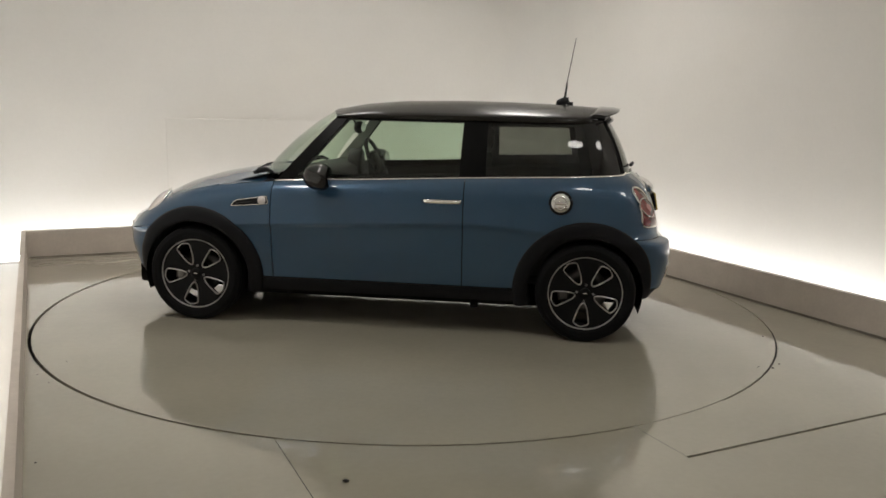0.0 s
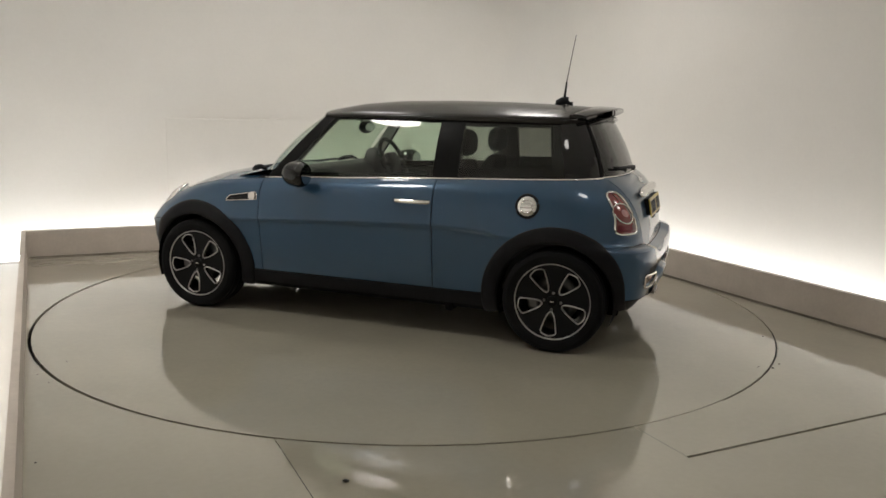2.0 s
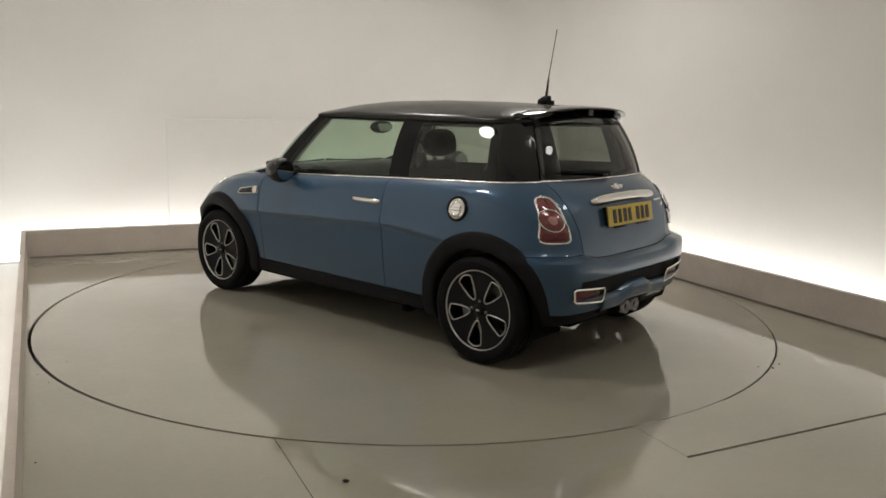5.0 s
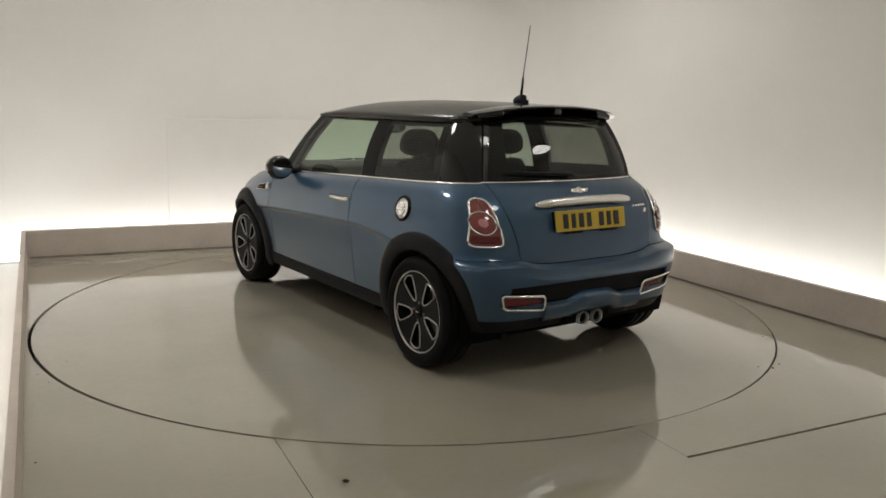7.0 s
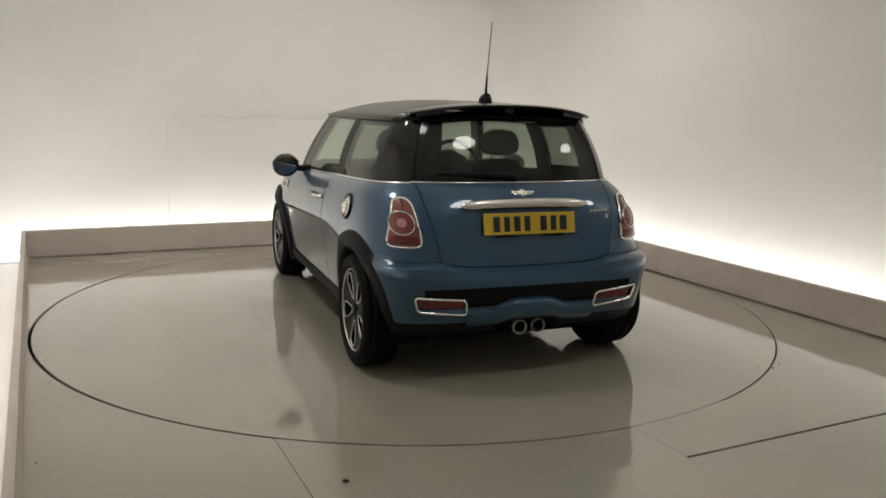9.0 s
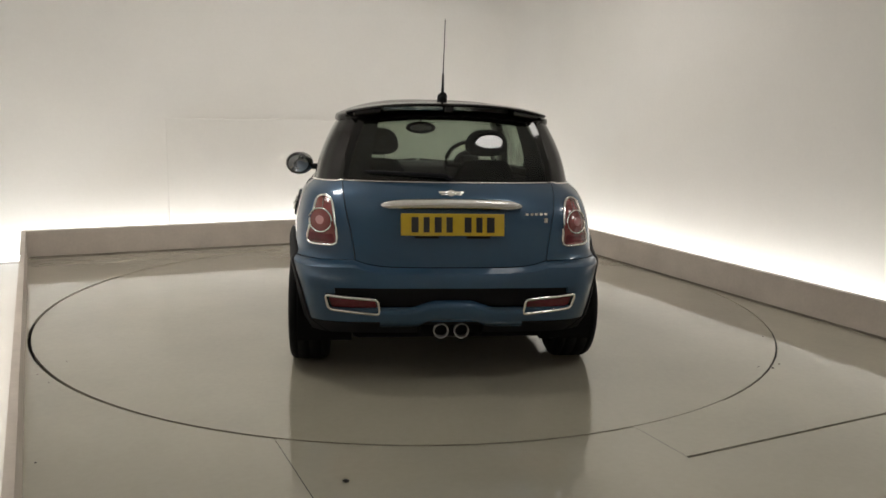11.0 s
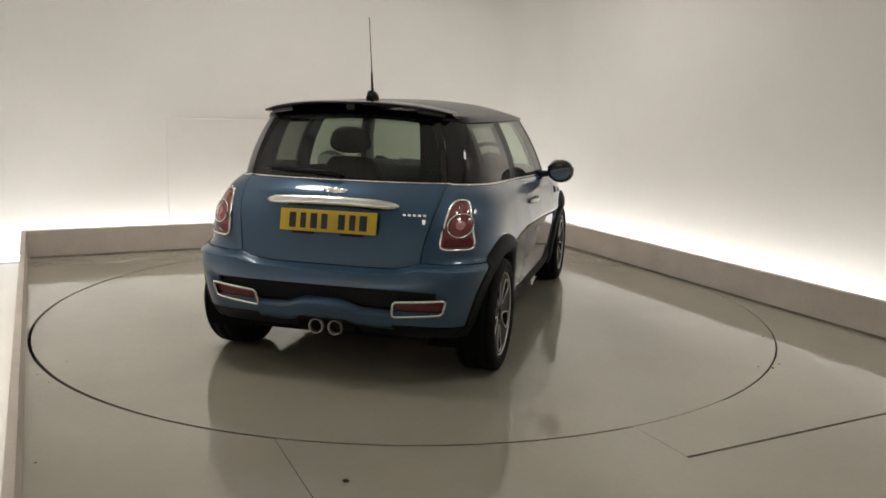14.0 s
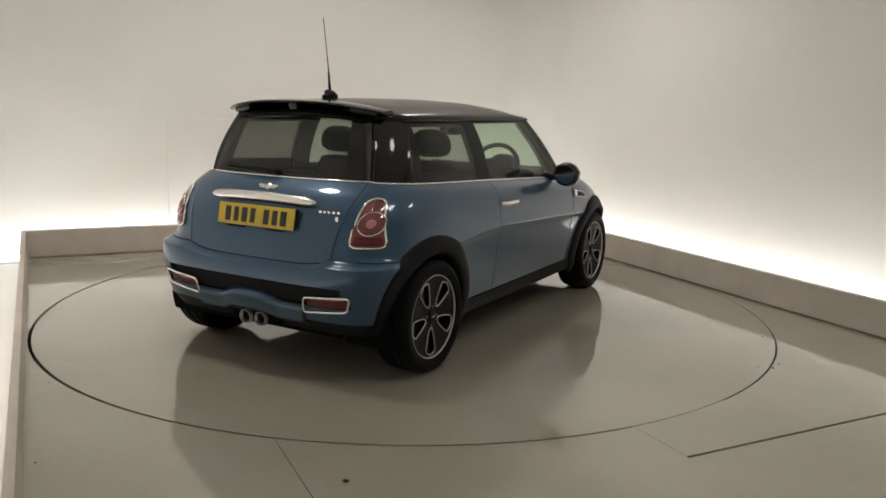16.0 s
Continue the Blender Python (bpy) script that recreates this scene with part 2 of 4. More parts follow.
    line += [(wr - rc + rc * math.sin(a), wb - rc + rc * math.cos(a)) for a in np.linspace(0, math.pi / 2, 12)] + [(wr, wf)]
    rows = [[(x, y, z) for x, y in line] for z in (PIT, 1.0, ROOM_H)]
    bm = grid(rows)
    back = grid([[(x * 1.04, y * 1.04, z) for x, y in line] for z in (PIT, ROOM_H)])
    setting("wall_north", join(bm, back), M_WALL, "white painted studio wall with a rounded corner", smooth=True)
    setting("wall_south", box(wr - wl + 0.3, 0.12, ROOM_H - PIT, (wl + wr) / 2, wf - 0.06, (ROOM_H + PIT) / 2), M_WALL, "white painted studio wall")
    setting("ceiling", box(wr - wl + 0.3, wb - wf + 0.4, 0.1, (wl + wr) / 2, (wb + wf) / 2, ROOM_H + 0.05), M_CEIL, "white painted ceiling")
    # flat panel edge on the far wall
    setting("wall_panel", box(3.0, 0.008, 1.33, 0.27, wb - 0.005, 0.548, 0.004), M_WALL, "white panel fixed on the lower studio wall")


def led_strip(name, length, u, v, along_v):
    """A light strip: aluminium channel with a glowing tube, lying in the trench."""
    s = tagged(new(name), "long white light strip lying in the trench behind the low wall", "light strip", "light strips")
    turn = Matrix.Rotation(math.pi / 2, 4, "Z") if along_v else None
    part("channel", box(length, 0.07, 0.03, 0, 0, 0.015, 0.004, turn), M_SATIN, s, "aluminium channel", smooth=False)
    a = (0, -length / 2 + 0.02, 0.05) if along_v else (-length / 2 + 0.02, 0, 0.05)
    b = (0, length / 2 - 0.02, 0.05) if along_v else (length / 2 - 0.02, 0, 0.05)
    part("light_tube", tube([a, b], 0.022, 10), M_LED, s, "glowing white tube")
    s.matrix_world = BAY @ pose(u, v, PIT)
    return s


def ceiling_lamp(u, v, r, mat):
    s = tagged(new("ceiling_lamp"), "round white ceiling lamp with a bright diffuser", "ceiling lamp", "ceiling lamps")
    part("housing", moved(lathe([(r, 0), (r + 0.025, 0), (r + 0.03, 0.02), (r + 0.03, 0.07), (0.001, 0.07)], 48), pose(0, 0, 0, 90, 0, 0)), M_SATIN, s)
    part("diffuser", moved(lathe([(0.001, 0.004), (r * 0.6, 0.005), (r, 0.012)], 48), pose(0, 0, 0, 90, 0, 0)), mat, s)
    s.matrix_world = BAY @ pose(u, v, ROOM_H - 0.07)
    return s


build_room()
led_strip("light_strip", U1 - U0 + 0.6, 0, V1 + 0.44, False)
led_strip("light_strip", 7.6, U1 + 0.44, -1.3, True)
led_strip("light_strip", 7.6, U0 - 0.44, -1.3, True)
for u, v in ((0.08, -3.03), (2.58, -3.05), (-1.95, -0.45), (1.3, 0.7), (-0.45, 1.0)):
    ceiling_lamp(u, v, 0.28, M_DIM if v < -3 else M_LAMP)

# turntable
turntable = tagged(new("turntable"), "round glossy grey-beige painted turntable set flush in the floor", "turntable")
disc = lathe([(0.002, 0.0), (0.8, 0.0), (1.7, 0.0), (R_TABLE, 0.0), (R_TABLE, -0.028), (0.002, -0.028)], 160)
part("disc", moved(disc, pose(0, 0, 0, 90, 0, 0)), M_FLOOR, turntable, sharp=30)

# a small chip of litter on the floor
def litter(x, y, s):
    bm = bmesh.new()
    bmesh.ops.create_icosphere(bm, subdivisions=2, radius=s)
    for v in bm.verts:
        v.co *= 1 + 0.5 * noise.noise(v.co * 90)
        v.co.z *= 0.35
    ob = part("litter", bm, M_GAP, None, "small dark scrap of litter on the floor")
    ob.matrix_world = pose(x, y, s * 0.30, 0, 0, 40)
    tagged(ob, category="litter", group="litter on the floor")


litter(-0.230, -2.755, 0.012)
litter(-1.440, -2.616, 0.005)
litter(-1.895, -1.597, 0.004)
litter(2.143, -1.164, 0.006)
litter(2.097, -1.300, 0.005)
litter(2.029, -1.371, 0.007)
litter(2.246, -0.744, 0.005)
litter(2.221, -1.008, 0.004)
litter(1.953, -1.354, 0.005)
litter(-1.784, -1.720, 0.004)
litter(-1.836, -1.386, 0.003)


def grit(length, u, v, along_v, seed):
    """Crumbs of brown dirt swept against the foot of a low wall."""
    rnd = random.Random(seed)
    bm = bmesh.new()
    for _ in range(260):
        a = rnd.uniform(-length / 2, length / 2)
        b = -abs(rnd.gauss(0, 0.022)) - 0.006
        r = rnd.uniform(0.002, 0.0065)
        x, y = (u + b, v + a) if along_v else (u + a, v + b)
        ring = [bm.verts.new((x + r * rnd.uniform(0.7, 1.6) * math.cos(k * math.pi / 3), y + r * rnd.uniform(0.7, 1.6) * math.sin(k * math.pi / 3), 0.0005)) for k in range(6)]
        tip = bm.verts.new((x, y, r * 0.5))
        for p, q in zip(ring, ring[1:] + ring[:1]):
            bm.faces.new((p, q, tip))
    setting("floor_dirt", bm, M_DIRT_SHADE, "crumbs of brown dirt along the foot of the low wall", kind="stuff", category="dirt")


grit(4.4, U1, -0.4, True, 5)
grit(4.6, -0.03, V1, False, 8)


# ---- the car: x forward, y to its left, origin on the ground midway between the axles ----
car = tagged(new("car"), "blue three-door hatchback with black roof, parked on the turntable", "car")
AXLE, HUB_Z, TYRE_R = 1.2335, 0.302, 0.302
SEAM = 0.003
BELT = [(-1.9, 1.006), (-1.72, 1.007), (-1.56, 1.007), (-1.3, 0.995), (-0.48, 0.963), (0.1, 0.935), (0.72, 0.908), (0.9, 0.892), (1.1, 0.872),
        (1.3, 0.828), (1.5, 0.758), (1.66, 0.685), (1.79, 0.615), (1.87, 0.575)]
TAIL = [(0.18, 1.60), (0.235, 1.652), (0.27, 1.678), (0.3, 1.704), (0.325, 1.735), (0.42, 1.760), (0.52, 1.775), (0.6, 1.767), (0.615, 1.758), (0.634, 1.702), (0.7, 1.694), (0.8, 1.672), (0.88, 1.646), (0.95, 1.603), (1, 1.545), (1.022, 1.505)]
NOSE = [(0.18, 1.75), (0.30, 1.84), (0.45, 1.882), (0.55, 1.872), (0.65, 1.81), (0.75, 1.73), (0.85, 1.63), (1.0, 1.45)]
LOW_W = [(0.18, 0.735), (0.235, 0.760), (0.27, 0.768), (0.30, 0.770), (0.40, 0.784), (0.5, 0.797)]
TOP_W = [(0, 0.828), (0.1, 0.8245), (0.25, 0.818), (0.45, 0.811), (0.62, 0.801), (0.75, 0.789), (0.85, 0.774), (0.93, 0.755), (1.0, 0.726)]


def belt_z(x):
    return interp(x, BELT)


def crease_z(x):
    z = interp(x, [(-1.5, 0.634), (-1.25, 0.64), (-1.0, 0.655), (-0.75, 0.685), (-0.55, 0.696), (0.1, 0.672), (0.75, 0.643), (1.0, 0.63), (1.3, 0.61), (1.6, 0.58), (1.9, 0.53)])
    return z


def half_width(x, z):
    """Half the body's width on its flank."""
    zc, zt = crease_z(x), belt_z(x)
    fade = ease((x + 1.02) / 0.25) * ease((1.0 - x) / 0.2)
    if z >= zc:
        return interp((z - zc) / max(1e-4, zt - zc), TOP_W)
    if z <= 0.5:
        return interp(z, LOW_W)
    s = (z - 0.5) / max(1e-4, zc - 0.5)
    flat = 0.797 + 0.028 * s
    cut = interp(s, [(0, 0.797), (0.5, 0.8035), (0.8, 0.8095), (0.87, 0.8125), (0.93, 0.819), (1, 0.827)])
    return flat * (1 - fade) + cut * fade


def sag(y, z):
    """How far the tail draws forward towards its corners."""
    return 0.040 * (0.24 + 0.76 * ease((z - 0.75) / 0.27)) * min(1.6, (y / 0.55) ** 2)


def square(z):
    """Powers of the tail's plan outline: squarer corners on the bumper."""
    e = ease((0.66 - z) / 0.06)
    return 10 + 3 * e, 5 + 2.5 * e


def on_outline(x, y, z):
    """Below one: inside the plan outline at that height."""
    w = half_width(x, z)
    if x < 0:
        px, py = square(z)
        return (-x / (interp(z, TAIL) - sag(y, z))) ** px + (abs(y) / w) ** py
    return (x / interp(z, NOSE)) ** 7 + (abs(y) / w) ** 3.2


def at_x(x, z):
    lo, hi = 0.0, 0.9
    for _ in range(34):
        mid = (lo + hi) / 2
        lo, hi = (mid, hi) if on_outline(x, mid, z) < 1 else (lo, mid)
    return lo


def on_ray(cx, cy, ang, z):
    lo, hi = 0.0, 1.6
    dx, dy = math.cos(ang), math.sin(ang)
    for _ in range(34):
        mid = (lo + hi) / 2
        lo, hi = (mid, hi) if on_outline(cx + mid * dx, cy + mid * dy, z) < 1 else (lo, mid)
    return cx + lo * dx, cy + lo * dy


def tail_x(y, z):
    w = half_width(-1.6, z)
    px, py = square(z)
    return -(interp(z, TAIL) - sag(y, z)) * max(0.0, 1 - (abs(y) / w) ** py) ** (1 / px)


def nose_x(y, z):
    w = half_width(1.6, z)
    return interp(z, NOSE) * max(0.0, 1 - (abs(y) / w) ** 3.2) ** (1 / 7)


def hatch_y(z):
    return 0.485 + 0.065 * ease((z - 0.62) / 0.4)


X_SIDE = [-1.44, -1.40]
X_SIDE += list(np.arange(-1.36, -0.5, 0.036)) + [-0.479] + list(np.arange(-0.44, 0.70, 0.05)) + [0.728] + list(np.arange(0.764, 1.5, 0.036))
N_REAR, N_CORNER, N_FRONT = 9, 9, 7
COLS = [("rear", k / (N_REAR - 1)) for k in range(N_REAR)] + [("rc", (k + 1) / (N_CORNER + 1)) for k in range(N_CORNER)]
COLS += [("side", x) for x in X_SIDE] + [("fc", (k + 1) / (N_CORNER + 1)) for k in range(N_CORNER)] + [("front", 1 - k / (N_FRONT - 1)) for k in range(N_FRONT)]


def drop(col):
    """The tailgate's foot dips into the bumper between the lamps."""
    return 0.036 * (1 - col[1] ** 6) if col[0] == "rear" else 0.0


def place(col, z):
    kind, q = col
    if kind == "side":
        return q, at_x(q, z)
    if kind == "rear":
        y = q * hatch_y(z)
        return tail_x(y, z + drop(col) * ease((z - 0.50) / 0.07) * ease((0.86 - z) / 0.16)), y
    if kind == "front":
        y = q * 0.5
        return nose_x(y, z), y
    if kind == "rc":
        cx, cy = -1.25, 0.2
        a = (tail_x(hatch_y(z), z), hatch_y(z))
        b = (X_SIDE[0], at_x(X_SIDE[0], z))
    else:
        cx, cy = 1.25, 0.2
        a = (X_SIDE[-1], at_x(X_SIDE[-1], z))
        b = (nose_x(0.5, z), 0.5)
    a0, a1 = math.atan2(a[1] - cy, a[0] - cx), math.atan2(b[1] - cy, b[0] - cx)
    return on_ray(cx, cy, a0 + (a1 - a0) * q, z)


LOW_Z = [0.185, 0.215, 0.25, 0.275, 0.30, 0.325, 0.37, 0.405, 0.44, 0.475, 0.505]
MID_S = [0.3, 0.6, 0.8, 0.87, 0.93, 1.0]
TOP_S = [0.05, 0.1, 0.18, 0.28, 0.38, 0.48, 0.57, 0.66, 0.74, 0.81, 0.87, 0.92, 0.96, 1.0]


def column(col):
    """Points of one column of the flank, from the sill to the belt."""
    xr = place(col, 0.6)[0]
    zc, zt = crease_z(xr) - drop(col), belt_z(xr)
    zs = LOW_Z + [0.505 + s * (zc - 0.505) for s in MID_S] + [zc + s * (zt - zc) for s in TOP_S]
    return [(*place(col, z), z) for z in zs]


SKIN = [column(c) for c in COLS]
NCOL, NLEV = len(SKIN), len(SKIN[0])
K_SILL, K_CREASE, K_INS0, K_INS1 = 4, len(LOW_Z) + len(MID_S) - 1, 7, 10


def panel_of(i, k):
    """The panel to which the face between columns i, i+1 and levels k, k+1 belongs."""
    kind = COLS[i][0]
    kind2 = COLS[i + 1][0]
    x = (SKIN[i][k][0] + SKIN[i + 1][k][0]) / 2
    y = (SKIN[i][k][1] + SKIN[i + 1][k][1]) / 2
    z = (SKIN[i][k][2] + SKIN[i][k + 1][2]) / 2
    if y > 0.5:
        for cx in (AXLE, -AXLE):
            if math.hypot(x - cx, z - HUB_Z) < 0.372:
                return None
    if x < -1.42:
        if k < K_CREASE:
            if K_INS0 <= k < (K_INS1 if y < 0.56 else K_INS1 - 1) and y < 0.62:
                return "insert"
            if k < K_SILL + 1:
                return "valance" if k > 1 else None
            return "rear_bumper"
        return "tailgate" if kind2 == "rear" else "rear_quarter"
    if x > 1.42 and k < K_CREASE:
        return "front_lip" if k < K_SILL else "front_bumper"
    if k == 0:
        return None
    if x < -1.25 and k < 3:
        return None
    if k < K_SILL:
        return "sill" if -0.95 < x < 0.95 else "valance"
    if x < -1.3 and k < K_CREASE:
        return "rear_bumper"
    if x < -0.479:
        return "rear_quarter"
    return "door" if x < 0.728 else "front_wing"


def panel_mesh(name, sides, inset=0.0):
    """One panel of the skin: its faces, drawn in by half a seam, with folded edges."""
    bm = bmesh.new()
    for side in sides:
        vs = {}
        for i in range(NCOL - 1):
            for k in range(NLEV - 1):
                if PANELS[i][k] != name:
                    continue
                ids = [(i, k), (i + 1, k), (i + 1, k + 1), (i, k + 1)]
                for q in ids:
                    if q not in vs:
                        x, y, z = SKIN[q[0]][q[1]]
                        vs[q] = bm.verts.new((x, y * side, z))
                bm.faces.new([vs[q] for q in (ids if side > 0 else ids[::-1])])
    bmesh.ops.remove_doubles(bm, verts=bm.verts, dist=1e-5)
    bmesh.ops.recalc_face_normals(bm, faces=bm.faces)
    bm.normal_update()
    c = sum((f.normal.dot(f.calc_center_median() - Vector((0, 0, 0.6))) for f in bm.faces))
    if c < 0:
        bmesh.ops.reverse_faces(bm, faces=bm.faces)
    bm.normal_update()
    normals = {v: v.normal.copy() for v in bm.verts}
    if inset:
        for v in bm.verts:
            v.co -= normals[v] * inset
    rim = [e for e in bm.edges if e.is_boundary]
    shift = {}
    for e in rim:
        inward = e.link_faces[0].calc_center_median() - (e.verts[0].co + e.verts[1].co) / 2
        for v in e.verts:
            shift.setdefault(v, []).append(inward.normalized())
    for v, ds in shift.items():
        d = sum(ds, Vector())
        if d.length > 1e-6:
            v.co += d.normalized() * SEAM
    g = bmesh.ops.extrude_edge_only(bm, edges=rim)
    ne = {e for e in g["geom"] if isinstance(e, bmesh.types.BMVert)}
    for v in ne:
        for e in v.link_edges:
            o = e.other_vert(v)
            if o in normals:
                v.co -= normals[o] * 0.014
                break
    return bm


PANELS = [[panel_of(i, k) for k in range(NLEV - 1)] for i in range(NCOL - 1)]


def skin_y(x, z):
    return at_x(x, z)


# dark shell behind the seams
def inner_shell():
    bm = bmesh.new()
    for side in (1, -1):
        vs = {}
        for i in range(NCOL - 1):
            for k in range(NLEV - 1):
                if PANELS[i][k] is None:
                    continue
                ids = [(i, k), (i + 1, k), (i + 1, k + 1), (i, k + 1)]
                for q in ids:
                    if q not in vs:
                        x, y, z = SKIN[q[0]][q[1]]
                        vs[q] = bm.verts.new((x * 0.985, (y - 0.02 * min(1, y / 0.2)) * side, z - 0.006))
                bm.faces.new([vs[q] for q in ids])
    return bm


part("body_shell", inner_shell(), M_UNDER, car, "black inner body shell")
under = box(2.2, 1.30, 0.14, 0, 0, 0.232, 0.02)
box(0.70, 1.0, 0.14, 1.42, 0, 0.23, 0.02, bm=under)
box(0.50, 1.0, 0.12, -1.38, 0, 0.272, 0.03, bm=under)
box(0.24, 1.30, 0.10, -1.2335, 0, 0.21, 0.03, bm=under)
box(0.35, 0.3, 0.06, 0.35, 0.25, 0.14, 0.02, bm=under)
box(0.34, 1.38, 0.11, 0.80, 0, 0.238, 0.02, bm=under)
box(0.05, 0.10, 0.06, -0.55, 0.62, 0.17, 0.01, bm=under)
part("underbody", under, M_UNDER, car, "black underbody")

rear_bumper = part("rear_bumper", panel_mesh("rear_bumper", (1, -1)), M_PAINT, car, "blue rear bumper", sharp=35)
part("valance", panel_mesh("valance", (1, -1)), M_TRIM, rear_bumper, "dark lower edge of the bumper", sharp=40)
part("bumper_insert", panel_mesh("insert", (1, -1), 0.022), M_TRIM, rear_bumper, "black plastic bumper insert", sharp=40)
part("front_bumper", panel_mesh("front_bumper", (1, -1)), M_PAINT, car, "blue front bumper", sharp=40)
part("front_lip", panel_mesh("front_lip", (1, -1)), M_TRIM, car, "black plastic front lip", sharp=40)
tailgate = part("tailgate", panel_mesh("tailgate", (1, -1)), M_PAINT, car, "blue closed tailgate", sharp=40)
DOORS = {}
for side in (1, -1):
    DOORS[side] = part("door", panel_mesh("door", (side,)), M_PAINT, car, "blue closed door", sharp=60)
    part("rear_quarter", panel_mesh("rear_quarter", (side,)), M_PAINT, car, "blue rear wing", sharp=60)
    part("front_wing", panel_mesh("front_wing", (side,)), M_PAINT, car, "blue front wing", sharp=60)
    part("sill", panel_mesh("sill", (side,), -0.006), M_TRIM, car, "black plastic sill", sharp=50)


# bonnet
BONNET = [(0.72, 0.945), (0.95, 0.955), (1.1, 0.940), (1.3, 0.902), (1.48, 0.848), (1.61, 0.79), (1.72, 0.715), (1.81, 0.65), (1.87, 0.585)]


def bonnet():
    rows = []
    for i in range(NCOL):
        x, y, z = SKIN[i][-1]
        if x < 0.80:
            continue
        rise = max(0.0, interp(x, BONNET) - z)
        rows.append([(x, y * v, z + rise * (1 - abs(v) ** 2.3) + 0.001) for v in np.linspace(1, -1, 25)])
    rows = rows[:-1] + [[(x + 0.002, y, z) for x, y, z in rows[-1]]]
    return grid(rows)


part("bonnet", bonnet(), M_PAINT, car, "blue bonnet")


# ---- windows and roof ----
TOP_X = [(-1.54, -1.345), (-1.44, -1.30), (-1.26, -1.185), (-1.0, -0.98), (-0.479, -0.487), (-0.3, -0.325), (0.45, 0.175), (0.62, 0.285), (0.74, 0.362)]


def roof_rim_z(y):
    return 1.318 + 0.058 * (1 - min(1.0, abs(y) / 0.585) ** 2.4)


def sill_point(i):
    """Foot of the glass, just inside the belt."""
    x, y, z = SKIN[i][-1]
    k = 0.012
    return Vector((x + (k if x < -1.3 else 0), max(0, y - k) if COLS[i][0] != "rear" else y, z - 0.004))


def head_point(i):
    p = sill_point(i)
    y = p.y * interp(p.x, [(-1.6, 0.87), (-1.45, 0.832), (-1.2, 0.815), (-0.5, 0.822), (0.7, 0.80)])
    return Vector((interp(p.x, TOP_X), y, roof_rim_z(y)))


def glass_col(i, n=10, inset=0.0):
    a, b = sill_point(i), head_point(i)
    pts = []
    for k in range(n + 1):
        s = k / n
        p = a.lerp(b, s)
        out = Vector((0, 1, 0)) if COLS[i][0] == "side" else Vector((p.x + 0.9, p.y, 0)).normalized()
        p += out * (0.022 * 4 * s * (1 - s) - inset)
        if COLS[i] == ("rear", 0.0):
            p.y = 0
        pts.append(p)
    return pts


def index_at(x):
    return min((i for i in range(NCOL) if COLS[i][0] == "side"), key=lambda i: abs(SKIN[i][-1][0] - x))


I_HATCH = N_REAR - 1
I_Q, I_B0, I_B1, I_A0, I_A1 = index_at(-1.25), index_at(-0.62), index_at(-0.42), index_at(0.60), index_at(0.72)


def sheet(i0, i1, side, s0=0.0, s1=1.0, inset=0.0, n=10):
    rows = []
    for i in range(i0, i1 + 1):
        c = glass_col(i, 40, inset)
        c = [c[round(40 * (s0 + (s1 - s0) * k / n))] for k in range(n + 1)]
        rows.append([(p.x, p.y * side, p.z) for p in c])
    return grid(rows)


def thick(bm, d):
    """Gives a sheet a thickness d, inwards."""
    bmesh.ops.recalc_face_normals(bm, faces=bm.faces)
    bm.normal_update()
    c = sum(f.normal.dot(f.calc_center_median() - Vector((-0.4, 0, 1.0))) for f in bm.faces)
    if c < 0:
        bmesh.ops.reverse_faces(bm, faces=bm.faces)
    bm.normal_update()
    bmesh.ops.solidify(bm, geom=bm.faces[:], thickness=d)
    return bm


def pane(name, bm, mat, parent, label):
    ob = part(name, bm, mat, parent, label)
    ob.visible_shadow = False
    return ob


def both(i0, i1, **k):
    return join(sheet(i0, i1, 1, **k), sheet(i0, i1, -1, **k))


# rear window in the tailgate: glass with a black printed border
rows = [[(p.x, p.y, p.z) for p in glass_col(i, 12)] for i in range(I_HATCH, 0, -1)] + [[(p.x, -p.y, p.z) for p in glass_col(i, 12)] for i in range(0, I_HATCH + 1)]
pane("rear_window", grid(rows), M_REAR_GLASS, tailgate, "dark tinted rear window")


def band(rows, inset):
    return grid([[(x + inset, y, z) for x, y, z in r] for r in rows])


border = band([[r[k] for k in (0, 1)] for r in rows], 0.005)
join(border, band([[r[k] for k in (11, 12)] for r in rows], 0.005))
join(border, band([r[1:12] for r in rows[:3]], 0.005))
join(border, band([r[1:12] for r in rows[-3:]], 0.005))
part("window_border", border, M_GLOSSTRIM, tailgate, "black printed window border")

